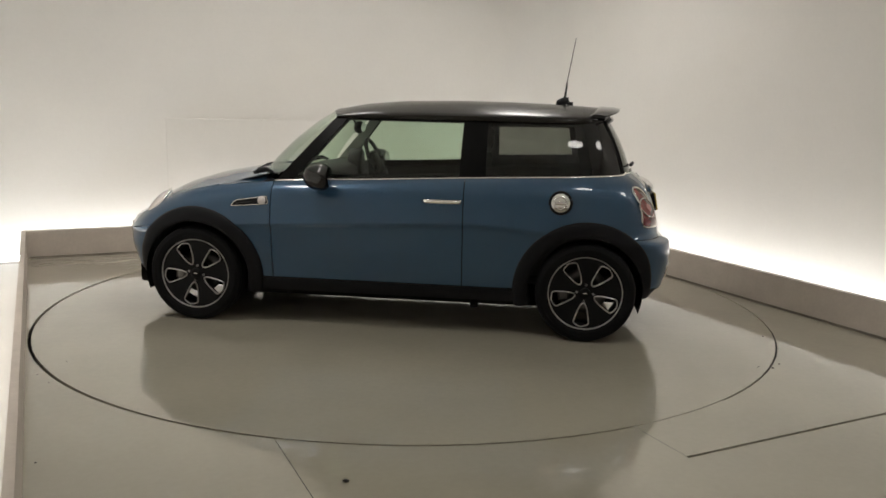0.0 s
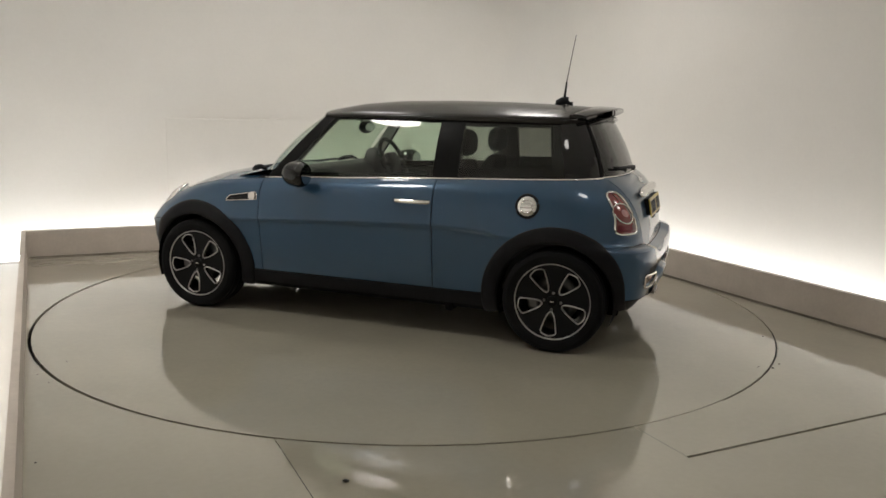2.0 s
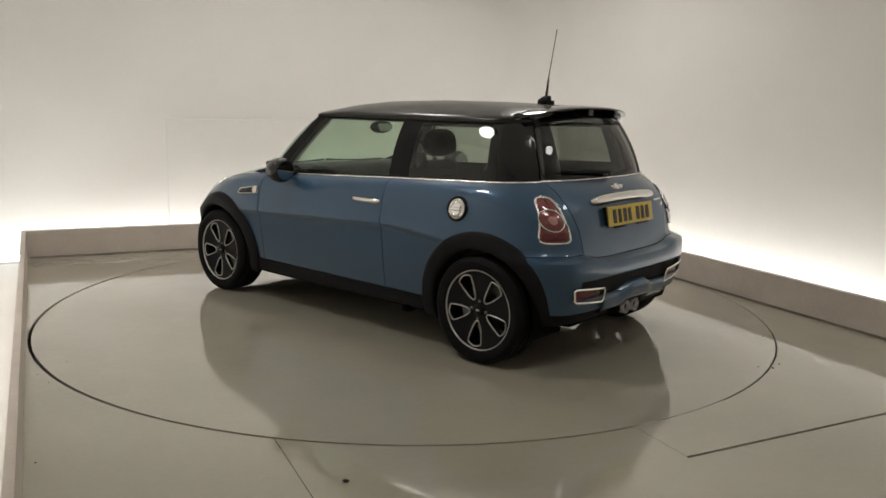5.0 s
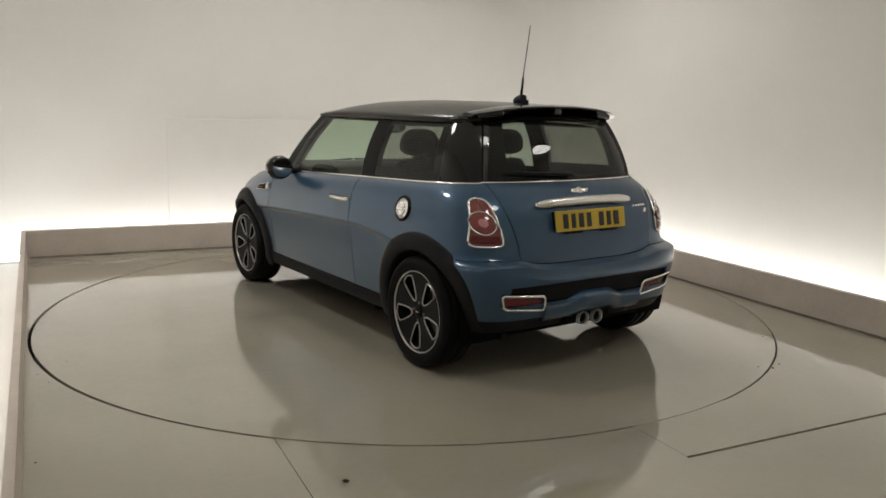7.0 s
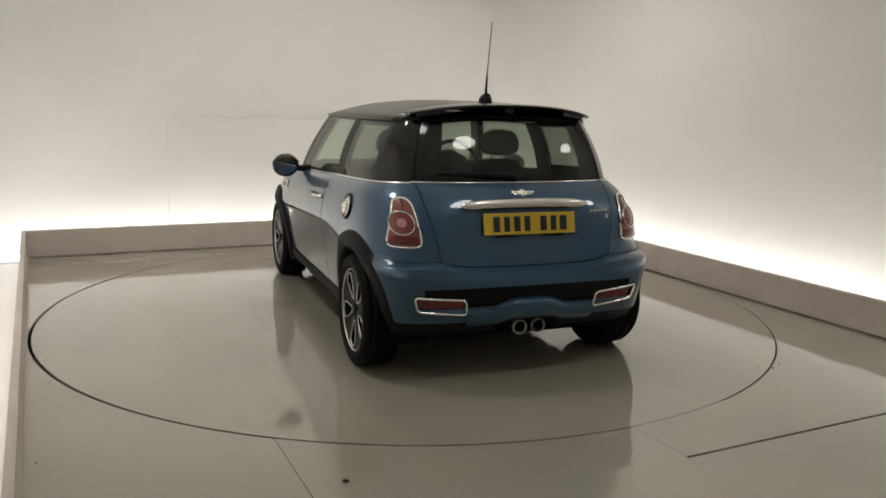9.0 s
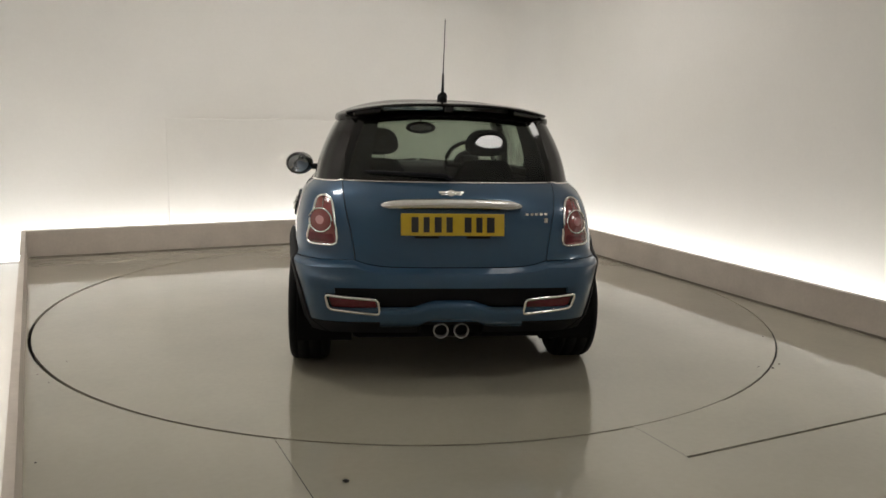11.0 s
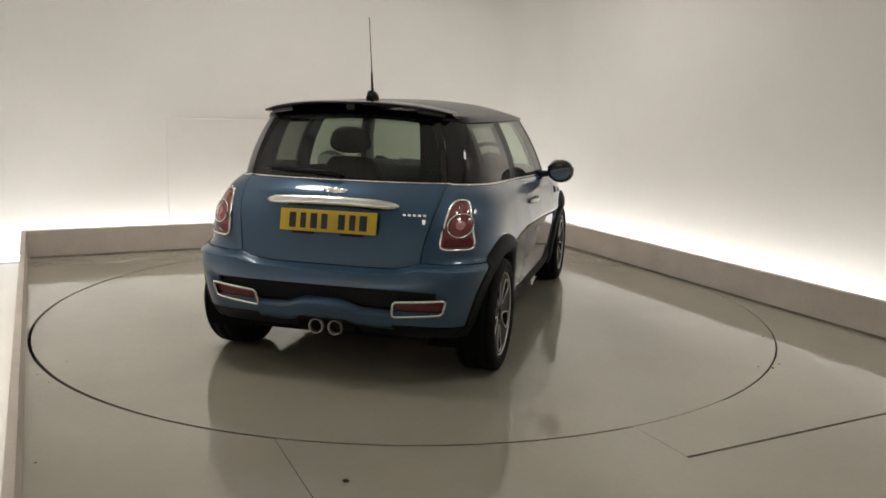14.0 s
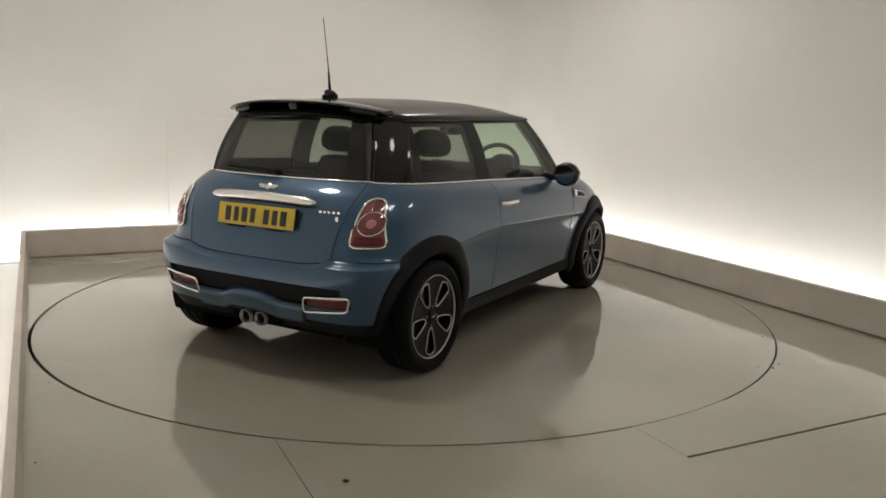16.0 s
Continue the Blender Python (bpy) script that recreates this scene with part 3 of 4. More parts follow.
for side in (1, -1):
    part("rear_pillar", thick(sheet(I_HATCH, I_Q, side), 0.012), M_BLACK, car, "gloss black wraparound rear pillar", sharp=35)
    pane("quarter_window", sheet(I_Q, I_B0, side), M_DARK_GLASS, car, "dark tinted rear side window")
    fr = thick(sheet(I_Q, I_B0, side, 0.0, 0.20, 0.006, 3), 0.01)
    join(fr, thick(sheet(I_Q, I_B0, side, 0.90, 1.0, 0.006, 2), 0.01))
    join(fr, thick(sheet(I_Q, index_at(-1.18), side, 0.20, 0.90, 0.006, 4), 0.01))
    part("window_frame", fr, M_GLOSSTRIM, car, "black side window surround", sharp=35)
    part("door_pillar", thick(sheet(I_B0, I_B1, side), 0.03), M_GLOSSTRIM, car, "black centre pillar", sharp=35)
    pane("door_window", sheet(I_B1, I_A0, side), M_GREEN_GLASS, DOORS[side], "green-tinted door window")
    sealing = thick(sheet(I_B1, I_A0, side, 0.0, 0.1, 0.006, 2), 0.012)
    join(sealing, thick(sheet(I_B1, I_A0, side, 0.95, 1.0, 0.006, 1), 0.012))
    part("window_seal", sealing, M_GLOSSTRIM, DOORS[side], "black window seal", sharp=35)
    part("windscreen_pillar", thick(sheet(I_A0, I_A1, side), 0.04), M_GLOSSTRIM, car, "black windscreen pillar", sharp=35)

# windscreen
foot, head = sill_point(I_A1), head_point(I_A1)
rows = []
for v in np.linspace(1, -1, 21):
    a = Vector((foot.x + 0.245 * (1 - abs(v) ** 2.2), foot.y * v, foot.z + 0.022 * (1 - v * v)))
    b = Vector((head.x + 0.105 * (1 - v * v), head.y * v, head.z + 0.045 * (1 - v * v)))
    rows.append([tuple(a.lerp(b, s) + Vector((0.03 * 4 * s * (1 - s), 0, 0.02 * 4 * s * (1 - s)))) for s in np.linspace(0, 1, 9)])
pane("windscreen", grid(rows), M_GREEN_GLASS, car, "clear windscreen")
cowl = grid([[(r[0][0] - 0.01, r[0][1], r[0][2] + 0.012), (r[0][0] + 0.07, r[0][1] * 1.02, r[0][2] - 0.004), (r[0][0] + 0.10, r[0][1] * 1.03, r[0][2] - 0.03)] for r in rows])
part("cowl", thick(cowl, 0.01), M_TRIM, car, "black plastic cowl below the windscreen")
for y0, y1 in ((0.5, -0.02), (-0.05, -0.55)):
    pts = [(1.015 - 0.22 * (y / 0.72) ** 2, y, 0.958 + 0.012 * math.sin(6 * (y - y0))) for y in np.linspace(y0, y1, 12)]
    part("windscreen_wiper", tube(pts, 0.009, 6), M_TRIM, car, "black windscreen wiper")
for side in (1, -1):
    pts = [(0.90, 0.60 * side, 0.945), (0.86, 0.63 * side, 0.962), (0.80, 0.655 * side, 0.972), (0.755, 0.665 * side, 0.955)]
    part("bonnet_hinge_cover", tube(pts, [0.012, 0.018, 0.016, 0.008], 8), M_TRIM, car, "black plastic hinge cover")

# roof
ROOF_C = [(-1.46, 1.394), (-1.3, 1.409), (-1.1, 1.421), (-0.75, 1.431), (-0.38, 1.434), (0.0, 1.424), (0.25, 1.401), (0.40, 1.372), (0.50, 1.342)]
RIM = [head_point(i) for i in range(I_HATCH, I_A1 + 1)]


def roof_half(x):
    xs, ys = [p.x for p in RIM], [p.y for p in RIM]
    return float(np.interp(x, xs, ys)) + 0.012


def roof():
    rows = []
    for u in np.linspace(0, 1, 41):
        row = []
        for v in np.linspace(-1, 1, 33):
            xr, xf = -1.355 + 0.05 * v ** 4, 0.475 - 0.115 * v * v
            x = xr + (xf - xr) * u
            w = roof_half(x)
            zc = interp(x + 0.10 * v * v * max(0, u - 0.6), ROOF_C)
            row.append((x, v * w, zc - (zc - 1.338 + 0.014 * ease((x - 0.1) / 0.3)) * abs(v) ** 3.0))
        e0, e1 = row[0], row[-1]
        row = [(e0[0], e0[1] + 0.012, 1.306), (e0[0], e0[1] - 0.004, 1.309), (e0[0], e0[1] - 0.006, 1.322)] + row
        row += [(e1[0], e1[1] + 0.006, 1.322), (e1[0], e1[1] + 0.004, 1.309), (e1[0], e1[1] - 0.012, 1.306)]
        rows.append(row)
    return grid(rows)


part("roof", roof(), M_ROOF, car, "gloss black roof")
lining = grid([[(x, v * 0.55, 1.335 + 0.03 * (1 - v * v)) for v in np.linspace(-1, 1, 9)] for x in np.linspace(-1.27, 0.38, 9)])
part("headlining", lining, M_GREYTRIM, car, "pale grey headlining")


# roof spoiler with two slots
def spoiler():
    rows = []
    for v in np.linspace(-1, 1, 33):
        y = 0.535 * v
        drop = 0.050 * abs(v) ** 2.6
        back = -1.428 + 0.11 * abs(v) ** 4
        fore = -1.285 + 0.065 * abs(v) ** 3
        z = 1.412 - drop
        rows.append([(fore, y, z - 0.004), (fore - 0.03, y, z + 0.006), (back + 0.03, y, z + 0.002), (back, y, z - 0.004), (back, y, z - 0.012),
                     (back + 0.03, y, z - 0.018), (fore - 0.03, y, z - 0.016), (fore, y, z - 0.010)])
    bm = grid(rows, closed=True)
    bmesh.ops.holes_fill(bm, edges=bm.edges)
    return bm


wing = part("roof_spoiler", spoiler(), M_BLACK, tailgate, "gloss black roof spoiler with two slots", sharp=50)
rows = []
for v in np.linspace(-1, 1, 25):
    y = 0.52 * v
    d = 0.050 * abs(v) ** 2.6
    c = 0.105 * abs(v) ** 4
    rows.append([(-1.265, y, 1.370 - d), (-1.31 + c, y, 1.369 - d), (-1.388 + c, y, 1.352 - d), (-1.395 + c, y, 1.342 - d), (-1.35 + c, y, 1.325 - d), (-1.265, y, 1.32 - d)])
part("spoiler_base", thick(grid(rows), 0.004), M_BLACK, tailgate, "black base of the spoiler", sharp=50)
part("spoiler_strut", box(0.10, 0.05, 0.045, -1.345, 0, 1.384, 0.006), M_BLACK, tailgate, smooth=False)
for side in (1, -1):
    part("spoiler_end", box(0.085, 0.15, 0.034, -1.295, side * 0.415, 1.361, 0.008, pose(0, 0, 0, side * -7, 0, side * -14)), M_BLACK, tailgate, smooth=False)

# aerial
aerial = part("aerial_base", tube([(-1.022, 0, 1.412), (-1.035, 0, 1.430), (-1.065, 0, 1.444), (-1.095, 0, 1.450), (-1.110, 0, 1.435), (-1.113, 0, 1.412)], [0.012, 0.026, 0.028, 0.024, 0.022, 0.02], 12), M_TRIM, car, "black plastic aerial base")
part("aerial_mast", tube([(-1.070, 0, 1.44), (-1.080, 0, 1.52), (-1.083, 0, 1.56), (-1.085, 0, 1.58), (-1.130, 0, 1.862)], [0.010, 0.0065, 0.006, 0.0028, 0.0022], 8), M_TRIM, car, "thin black aerial mast")


# chrome belt line along the foot of the windows
for side in (1, -1):
    pts = []
    for i in range(I_HATCH + 1, I_A1 + 1):
        x, y, z = SKIN[i][-1]
        pts.append((x, (y - 0.004) * side, z + 0.003))
    part("belt_strip", tube(pts, 0.0075, 8, squash=0.8), M_CHROME, car, "chrome belt line strip")
pts = [(SKIN[i][-1][0] + 0.003, SKIN[i][-1][1] * s, SKIN[i][-1][2] + 0.003) for s, ids in ((1, range(I_HATCH, -1, -1)), (-1, range(1, I_HATCH + 1))) for i in ids]
part("tailgate_strip", tube(pts, 0.006, 8, squash=0.8), M_CHROME, tailgate, "chrome strip below the rear window")


# ---- wheels, arches ----
def petal(a, r0=0.062, r1=0.207, half=0.235, n=44):
    """Outline of one opening of the wheel face: broad at the rim, narrow at the hub."""
    pts = []
    for k in range(n):
        s = 2 * math.pi * k / n
        u = 0.5 - 0.5 * math.cos(s)
        w = half * 0.105 * (u ** 0.50) * (1 if u < 0.80 else max(0.0, 1 - ((u - 0.80) / 0.2) ** 2.4)) * 2.05
        w = max(w, 0.012 * math.sin(math.pi * min(1, u * 1.0)) if u < 1 else 0)
        side = 1 if k < n / 2 else -1
        r = r0 + (r1 - r0) * u
        pts.append((r, side * w))
    c, s = math.cos(a), math.sin(a)
    out = [(r * c - w * s, r * s + w * c) for r, w in pts]
    clean = [out[0]]
    for p in out[1:]:
        if math.dist(p, clean[-1]) > 0.004:
            clean.append(p)
    return clean


def build_wheel(angle):
    """A wheel about the y axis, its face towards +y, at its hub."""
    wheel = new("wheel")
    tyre = [(0.222, -0.098), (0.25, -0.105), (0.275, -0.104), (0.292, -0.095), (0.300, -0.08), (0.302, -0.066), (0.297, -0.064), (0.297, -0.058), (0.302, -0.056),
            (0.302, -0.004), (0.297, -0.002), (0.297, 0.004), (0.302, 0.006), (0.302, 0.056), (0.297, 0.058), (0.297, 0.064), (0.302, 0.066), (0.300, 0.08), (0.292, 0.095), (0.282, 0.1015),
            (0.276, 0.102), (0.274, 0.1045), (0.262, 0.105), (0.258, 0.103), (0.248, 0.104), (0.230, 0.099), (0.222, 0.090)]
    part("tyre", lathe(tyre, 72), M_RUBBER, wheel, "black low-profile tyre")
    part("rim", lathe([(0.215, -0.09), (0.200, -0.05), (0.196, 0.02), (0.200, 0.070), (0.211, 0.082), (0.219, 0.090)], 64), M_RIM, wheel, "black alloy rim barrel")
    part("rim_edge", lathe([(0.2165, 0.086), (0.218, 0.092), (0.2205, 0.095), (0.224, 0.095), (0.2255, 0.086)], 72), M_SILVER, wheel, "polished silver rim edge")
    # face with five openings
    bm = bmesh.new()
    loops = [[(0.213 * math.cos(2 * math.pi * k / 60), 0.213 * math.sin(2 * math.pi * k / 60)) for k in range(60)]]
    loops += [petal(angle + k * 2 * math.pi / 5) for k in range(5)]
    for loop in loops:
        vs = [bm.verts.new((x, 0, z)) for x, z in loop]
        for a, b in zip(vs, vs[1:] + vs[:1]):
            bm.edges.new((a, b))
    bmesh.ops.triangle_fill(bm, use_beauty=True, edges=bm.edges[:], normal=(0, 1, 0))
    g = bmesh.ops.extrude_face_region(bm, geom=bm.faces[:])
    top = [e for e in g["geom"] if isinstance(e, bmesh.types.BMVert)]
    for v in bm.verts:
        r = math.hypot(v.co.x, v.co.z)
        v.co.y = 0.074 + 0.012 * (r / 0.22) ** 2
    for v in top:
        v.co.y -= 0.03
    part("wheel_face", bm, M_RIM, wheel, "black five-spoke wheel face", smooth=False)
    for loop in loops[1:]:
        pts = [(x, 0.0765 + 0.012 * (math.hypot(x, z) / 0.22) ** 2, z) for x, z in loop]
        part("spoke_edge", tube(pts, 0.0044, 6, closed=True), M_SILVER, wheel, "silver machined spoke edge")
    part("hub_cap", lathe([(0.034, 0.072), (0.033, 0.082), (0.026, 0.086), (0.001, 0.087)], 32), M_RIM, wheel, "black hub cap")
    part("hub_emblem", box(0.024, 0.003, 0.008, 0, 0.088, 0, 0.001), M_SATIN, wheel, "small silver hub emblem", smooth=False)
    for k in range(4):
        a = angle + math.pi / 5 + k * math.pi / 2
        b = moved(lathe([(0.009, 0.07), (0.009, 0.080), (0.006, 0.082), (0.001, 0.082)], 6), pose(0.05 * math.cos(a), 0, 0.05 * math.sin(a)))
        part("wheel_bolt", b, M_STEEL, wheel, smooth=False)
    part("brake_disc", lathe([(0.065, -0.01), (0.065, 0.0), (0.14, 0.0), (0.14, -0.02), (0.06, -0.02)], 48), M_STEEL, wheel, "steel brake disc")
    part("brake_caliper", box(0.07, 0.06, 0.15, 0.13, 0.0, 0.02, 0.015), M_STEEL, wheel, "grey brake caliper", smooth=False)
    return wheel


wheel_f = build_wheel(radians(65))
wheel_f.parent = car
wheel_f.matrix_basis = pose(AXLE, 0.712, HUB_Z)
for x, y, turn in ((-AXLE, 0.724, 0), (AXLE, -0.712, 180), (-AXLE, -0.724, 180)):
    w = copy_thing(wheel_f, pose(x, y, HUB_Z, 0, 0, turn) @ pose(0, 0, 0, 0, 5 if turn else 6, 0))


def arch(cx, side):
    prof = [(0.338, -0.10), (0.338, -0.02), (0.340, 0.010), (0.347, 0.0165), (0.365, 0.020), (0.395, 0.019), (0.420, 0.014), (0.430, 0.008), (0.4335, -0.006)]
    rows = []
    for a in np.linspace(radians(-9 if cx > 0 else -17), radians(197 if cx > 0 else 187), 61):
        row = []
        slim = 1 - 0.45 * ease((math.degrees(a) - 135) / 45) if cx < 0 else 1
        for r, d in prof:
            r = 0.338 + (r - 0.338) * slim
            d *= 0.8 - 0.6 * ease((math.degrees(a) - 80) / 60) if cx < 0 and d > 0 else 1
            stretch = 1 + 0.02 * abs(math.cos(a)) ** 3
            x, z = cx + r * stretch * math.cos(a), HUB_Z + r * math.sin(a)
            z = max(z, 0.19)
            row.append((x, side * (skin_y(x, max(0.2, z)) + d + 0.006), z))
        rows.append(row)
    return grid(rows)


for cx in (AXLE, -AXLE):
    for side in (1, -1):
        part("wheel_arch", arch(cx, side), M_TRIM, car, "black plastic wheel arch trim")
        rows = [[(cx + 0.344 * math.cos(a), side * y, HUB_Z + 0.344 * math.sin(a)) for a in np.linspace(radians(-20), radians(200), 33)] for y in (0.50, 0.62, 0.775)]
        well = grid(rows)
        well.faces.new([well.verts.new((cx + 0.352 * math.cos(a), side * 0.50, HUB_Z + 0.352 * math.sin(a))) for a in np.linspace(radians(-20), radians(200), 33)])
        part("wheel_well", well, M_UNDER, car, "black wheel well liner")


# ---- rear ----
def rear_point(y, z, d=0.0):
    """A point on the tail, d proud of it."""
    x = tail_x(y, z)
    e = 0.004
    s = 1 if y >= 0 else -1
    slope = (tail_x(y + s * e, z) - x) / e
    rise = (tail_x(y, z + e) - tail_x(y, z - e)) / (2 * e)
    n = Vector((-1, slope * s, rise)).normalized()
    return Vector((x, y, z)) + n * d


def round_loop(corners, r, n=5):
    """A loop through corners, each rounded."""
    pts, m = [], len(corners)
    for i in range(m):
        p0, p, p1 = Vector(corners[i - 1]), Vector(corners[i]), Vector(corners[(i + 1) % m])
        a, b = p + (p0 - p).normalized() * r, p + (p1 - p).normalized() * r
        for k in range(n + 1):
            t = k / n
            pts.append(a * (1 - t) ** 2 + p * 2 * t * (1 - t) + b * t * t)
    dense = []
    for i in range(len(pts)):
        a, b = pts[i], pts[(i + 1) % len(pts)]
        k = max(1, int((b - a).length / 0.02))
        dense += [a.lerp(b, j / k) for j in range(k)]
    return dense


def filled(loop, place_at, d, dome=0.0, rings=5):
    """A lens over the inside of a loop, laid on a surface."""
    c = sum(loop, Vector((0, 0))) / len(loop)
    rows = []
    for k in range(rings + 1):
        s = 1 - k / rings * 0.999
        rows.append([place_at(*(c + (p - c) * s), d + dome * (1 - s * s)) for p in loop])
    return grid(rows, closed=True)


def circle(y, z, r, n=28):
    return [Vector((y + r * math.cos(2 * math.pi * k / n), z + r * math.sin(2 * math.pi * k / n))) for k in range(n)]


for side in (1, -1):
    lamp = new("tail_lamp")
    lamp.parent = car
    tagged(lamp, label="red tail lamp in a chrome surround")

    def at(y, z, d=0.0, side=side):
        return rear_point(y * side, z, d)
    loop = round_loop([(0.567, 0.702), (0.728, 0.702), (0.674, 0.934), (0.600, 0.934)], 0.040)
    part("lamp_surround", tube([at(*p, 0.006) for p in loop], 0.0068, 8, closed=True), M_CHROME, lamp, "chrome lamp surround")
    part("lamp_lens", filled(loop, at, 0.004, 0.010), M_RED, lamp, "red lamp lens")
    low = round_loop([(0.583, 0.716), (0.715, 0.716), (0.705, 0.758), (0.592, 0.758)], 0.012)
    part("lower_lens", filled(low, at, 0.010, 0.005), M_DEEPRED, lamp, "dark red lower lens")
    part("lamp_ring", tube([at(*p, 0.0155) for p in circle(0.651, 0.815, 0.054)], 0.0035, 8, closed=True), M_SATIN, lamp, "silver ring")
    part("centre_lens", filled(circle(0.651, 0.815, 0.051), at, 0.0125, 0.008), M_RED, lamp, "red round lens")
    part("reversing_lens", filled(circle(0.651, 0.815, 0.020), at, 0.0205, 0.003), M_PINK, lamp, "pinkish round lens")

    fog = new("fog_lamp")
    fog.parent = rear_bumper
    tagged(fog, label="red fog lamp in a chrome surround")
    loop = round_loop([(0.360, 0.368), (0.372, 0.448), (0.632, 0.470), (0.612, 0.395)], 0.022)
    part("fog_surround", tube([at(*p, 0.002) for p in loop], 0.0072, 8, closed=True), M_CHROME, fog, "chrome fog lamp surround")
    inner = round_loop([(0.374, 0.380), (0.384, 0.438), (0.618, 0.458), (0.602, 0.404)], 0.014)
    part("fog_lens", filled(inner, at, -0.010, 0.004), M_DEEPRED, fog, "dark red fog lens")

# hump over the exhaust tips
rows = []
for y in np.linspace(-0.36, 0.36, 49):
    bell = ease((0.22 - abs(y)) / 0.14)
    top, foot_z = 0.398 + 0.040 * bell, 0.292 + 0.045 * bell
    row = []
    for s in np.linspace(0, 1, 9):
        z = foot_z + (top - foot_z) * s
        d = 0.004 + (0.010 + 0.016 * bell) * math.sin(math.pi * (0.15 + 0.7 * s))
        if s in (0, 1):
            d = -0.02
        row.append(rear_point(y, z, d))
    rows.append(row)
part("bumper_hump", grid(rows), M_PAINT, rear_bumper, "blue raised moulding over the exhaust tips")
part("exhaust_recess", box(0.16, 0.34, 0.09, -1.63, 0, 0.292, 0.02), M_UNDER, car, "black recess")
for y in (0.052, -0.052):
    tip = lathe([(0.028, -0.10), (0.030, 0.0), (0.033, 0.058), (0.036, 0.061), (0.039, 0.058), (0.039, -0.08)], 32)
    part("exhaust_tip", moved(tip, pose(-1.672, y, 0.279, 0, 0, 90)), M_SILVER, car, "round chrome exhaust tip")
    part("exhaust_bore", moved(lathe([(0.001, 0.0), (0.031, 0.0), (0.031, 0.02)], 24), pose(-1.672, y, 0.279, 0, 0, 90)), M_UNDER, car, "black inside of the exhaust")

# tailgate furniture
tilt = pose(0, 0, 0, 0, 11, 0)
plate_ob = part("number_plate", box(0.008, 0.52, 0.111, -1.690, 0, 0.815, 0.003, tilt), M_YELLOW, tailgate, "yellow rear number plate", smooth=False)
part("plate_backing", box(0.04, 0.50, 0.10, -1.668, 0, 0.817, 0.006, tilt), M_TRIM, tailgate, "black plate backing", smooth=False)
for k, w in enumerate((0.040, 0.034, 0.040, 0.036, 0.040, 0.036, 0.044)):
    y = 0.190 - k * 0.0575 - (0.035 if k > 3 else 0)
    part("plate_marking", box(0.003, w * 0.88, 0.076, -1.6955, y, 0.815, 0.0, tilt), M_INK, plate_ob, "plain black bar", smooth=False)
for y in (0.13, -0.13):
    part("plate_clip", box(0.012, 0.12, 0.012, -1.700, y, 0.754, 0.003), M_TRIM, tailgate, smooth=False)
ys = np.linspace(0.356, -0.356, 33)
pts = [tuple(rear_point(y, 0.904 - 0.012 * (y / 0.37) ** 2, 0.016)) for y in ys]
part("tailgate_handle", tube(pts, [0.008 + 0.017 * (1 - abs(y / 0.356) ** 10) for y in ys], 12, squash=1.12), M_SATIN, tailgate, "long satin chrome tailgate handle")
badge = moved(lathe([(0.001, 0.006), (0.018, 0.005), (0.022, 0.0)], 24), pose(0, 0, 0, 90, 0, 0))
for s in (1, -1):
    box(0.045, 0.012, 0.004, s * 0.042, 0.002, 0.002, 0.001, bm=badge)
    box(0.034, 0.008, 0.004, s * 0.036, -0.010, 0.002, 0.001, bm=badge)
p = rear_point(0, 0.962, 0.001)
part("badge", moved(badge, Matrix.Translation(p) @ pose(0, 0, 0, 0, 0, -90) @ pose(0, 0, 0, 55, 0, 0)), M_CHROME, tailgate, "small winged chrome emblem without lettering")
for k in range(5):
    y = -0.385 - 0.025 * k
    q = rear_point(y, 0.862, 0.003)
    part("model_mark", box(0.004, 0.017, 0.012, *q, 0.001), M_SATIN, tailgate, "plain chrome bar", smooth=False)
q = rear_point(-0.485, 0.832, 0.003)
part("model_mark", box(0.004, 0.018, 0.024, *q, 0.001), M_SATIN, tailgate, "plain chrome bar", smooth=False)
wiper = [(-1.540, 0.0, 1.030), (-1.548, 0.03, 1.046), (-1.530, 0.20, 1.052), (-1.508, 0.36, 1.056), (-1.485, 0.44, 1.060)]
part("rear_wiper", tube(wiper, [0.013, 0.012, 0.009, 0.008, 0.006], 8), M_TRIM, tailgate, "black rear wiper arm")

# ---- flanks ----
def flank(x, z, d, side):
    return Vector((x, (skin_y(x, z) + d) * side, z))


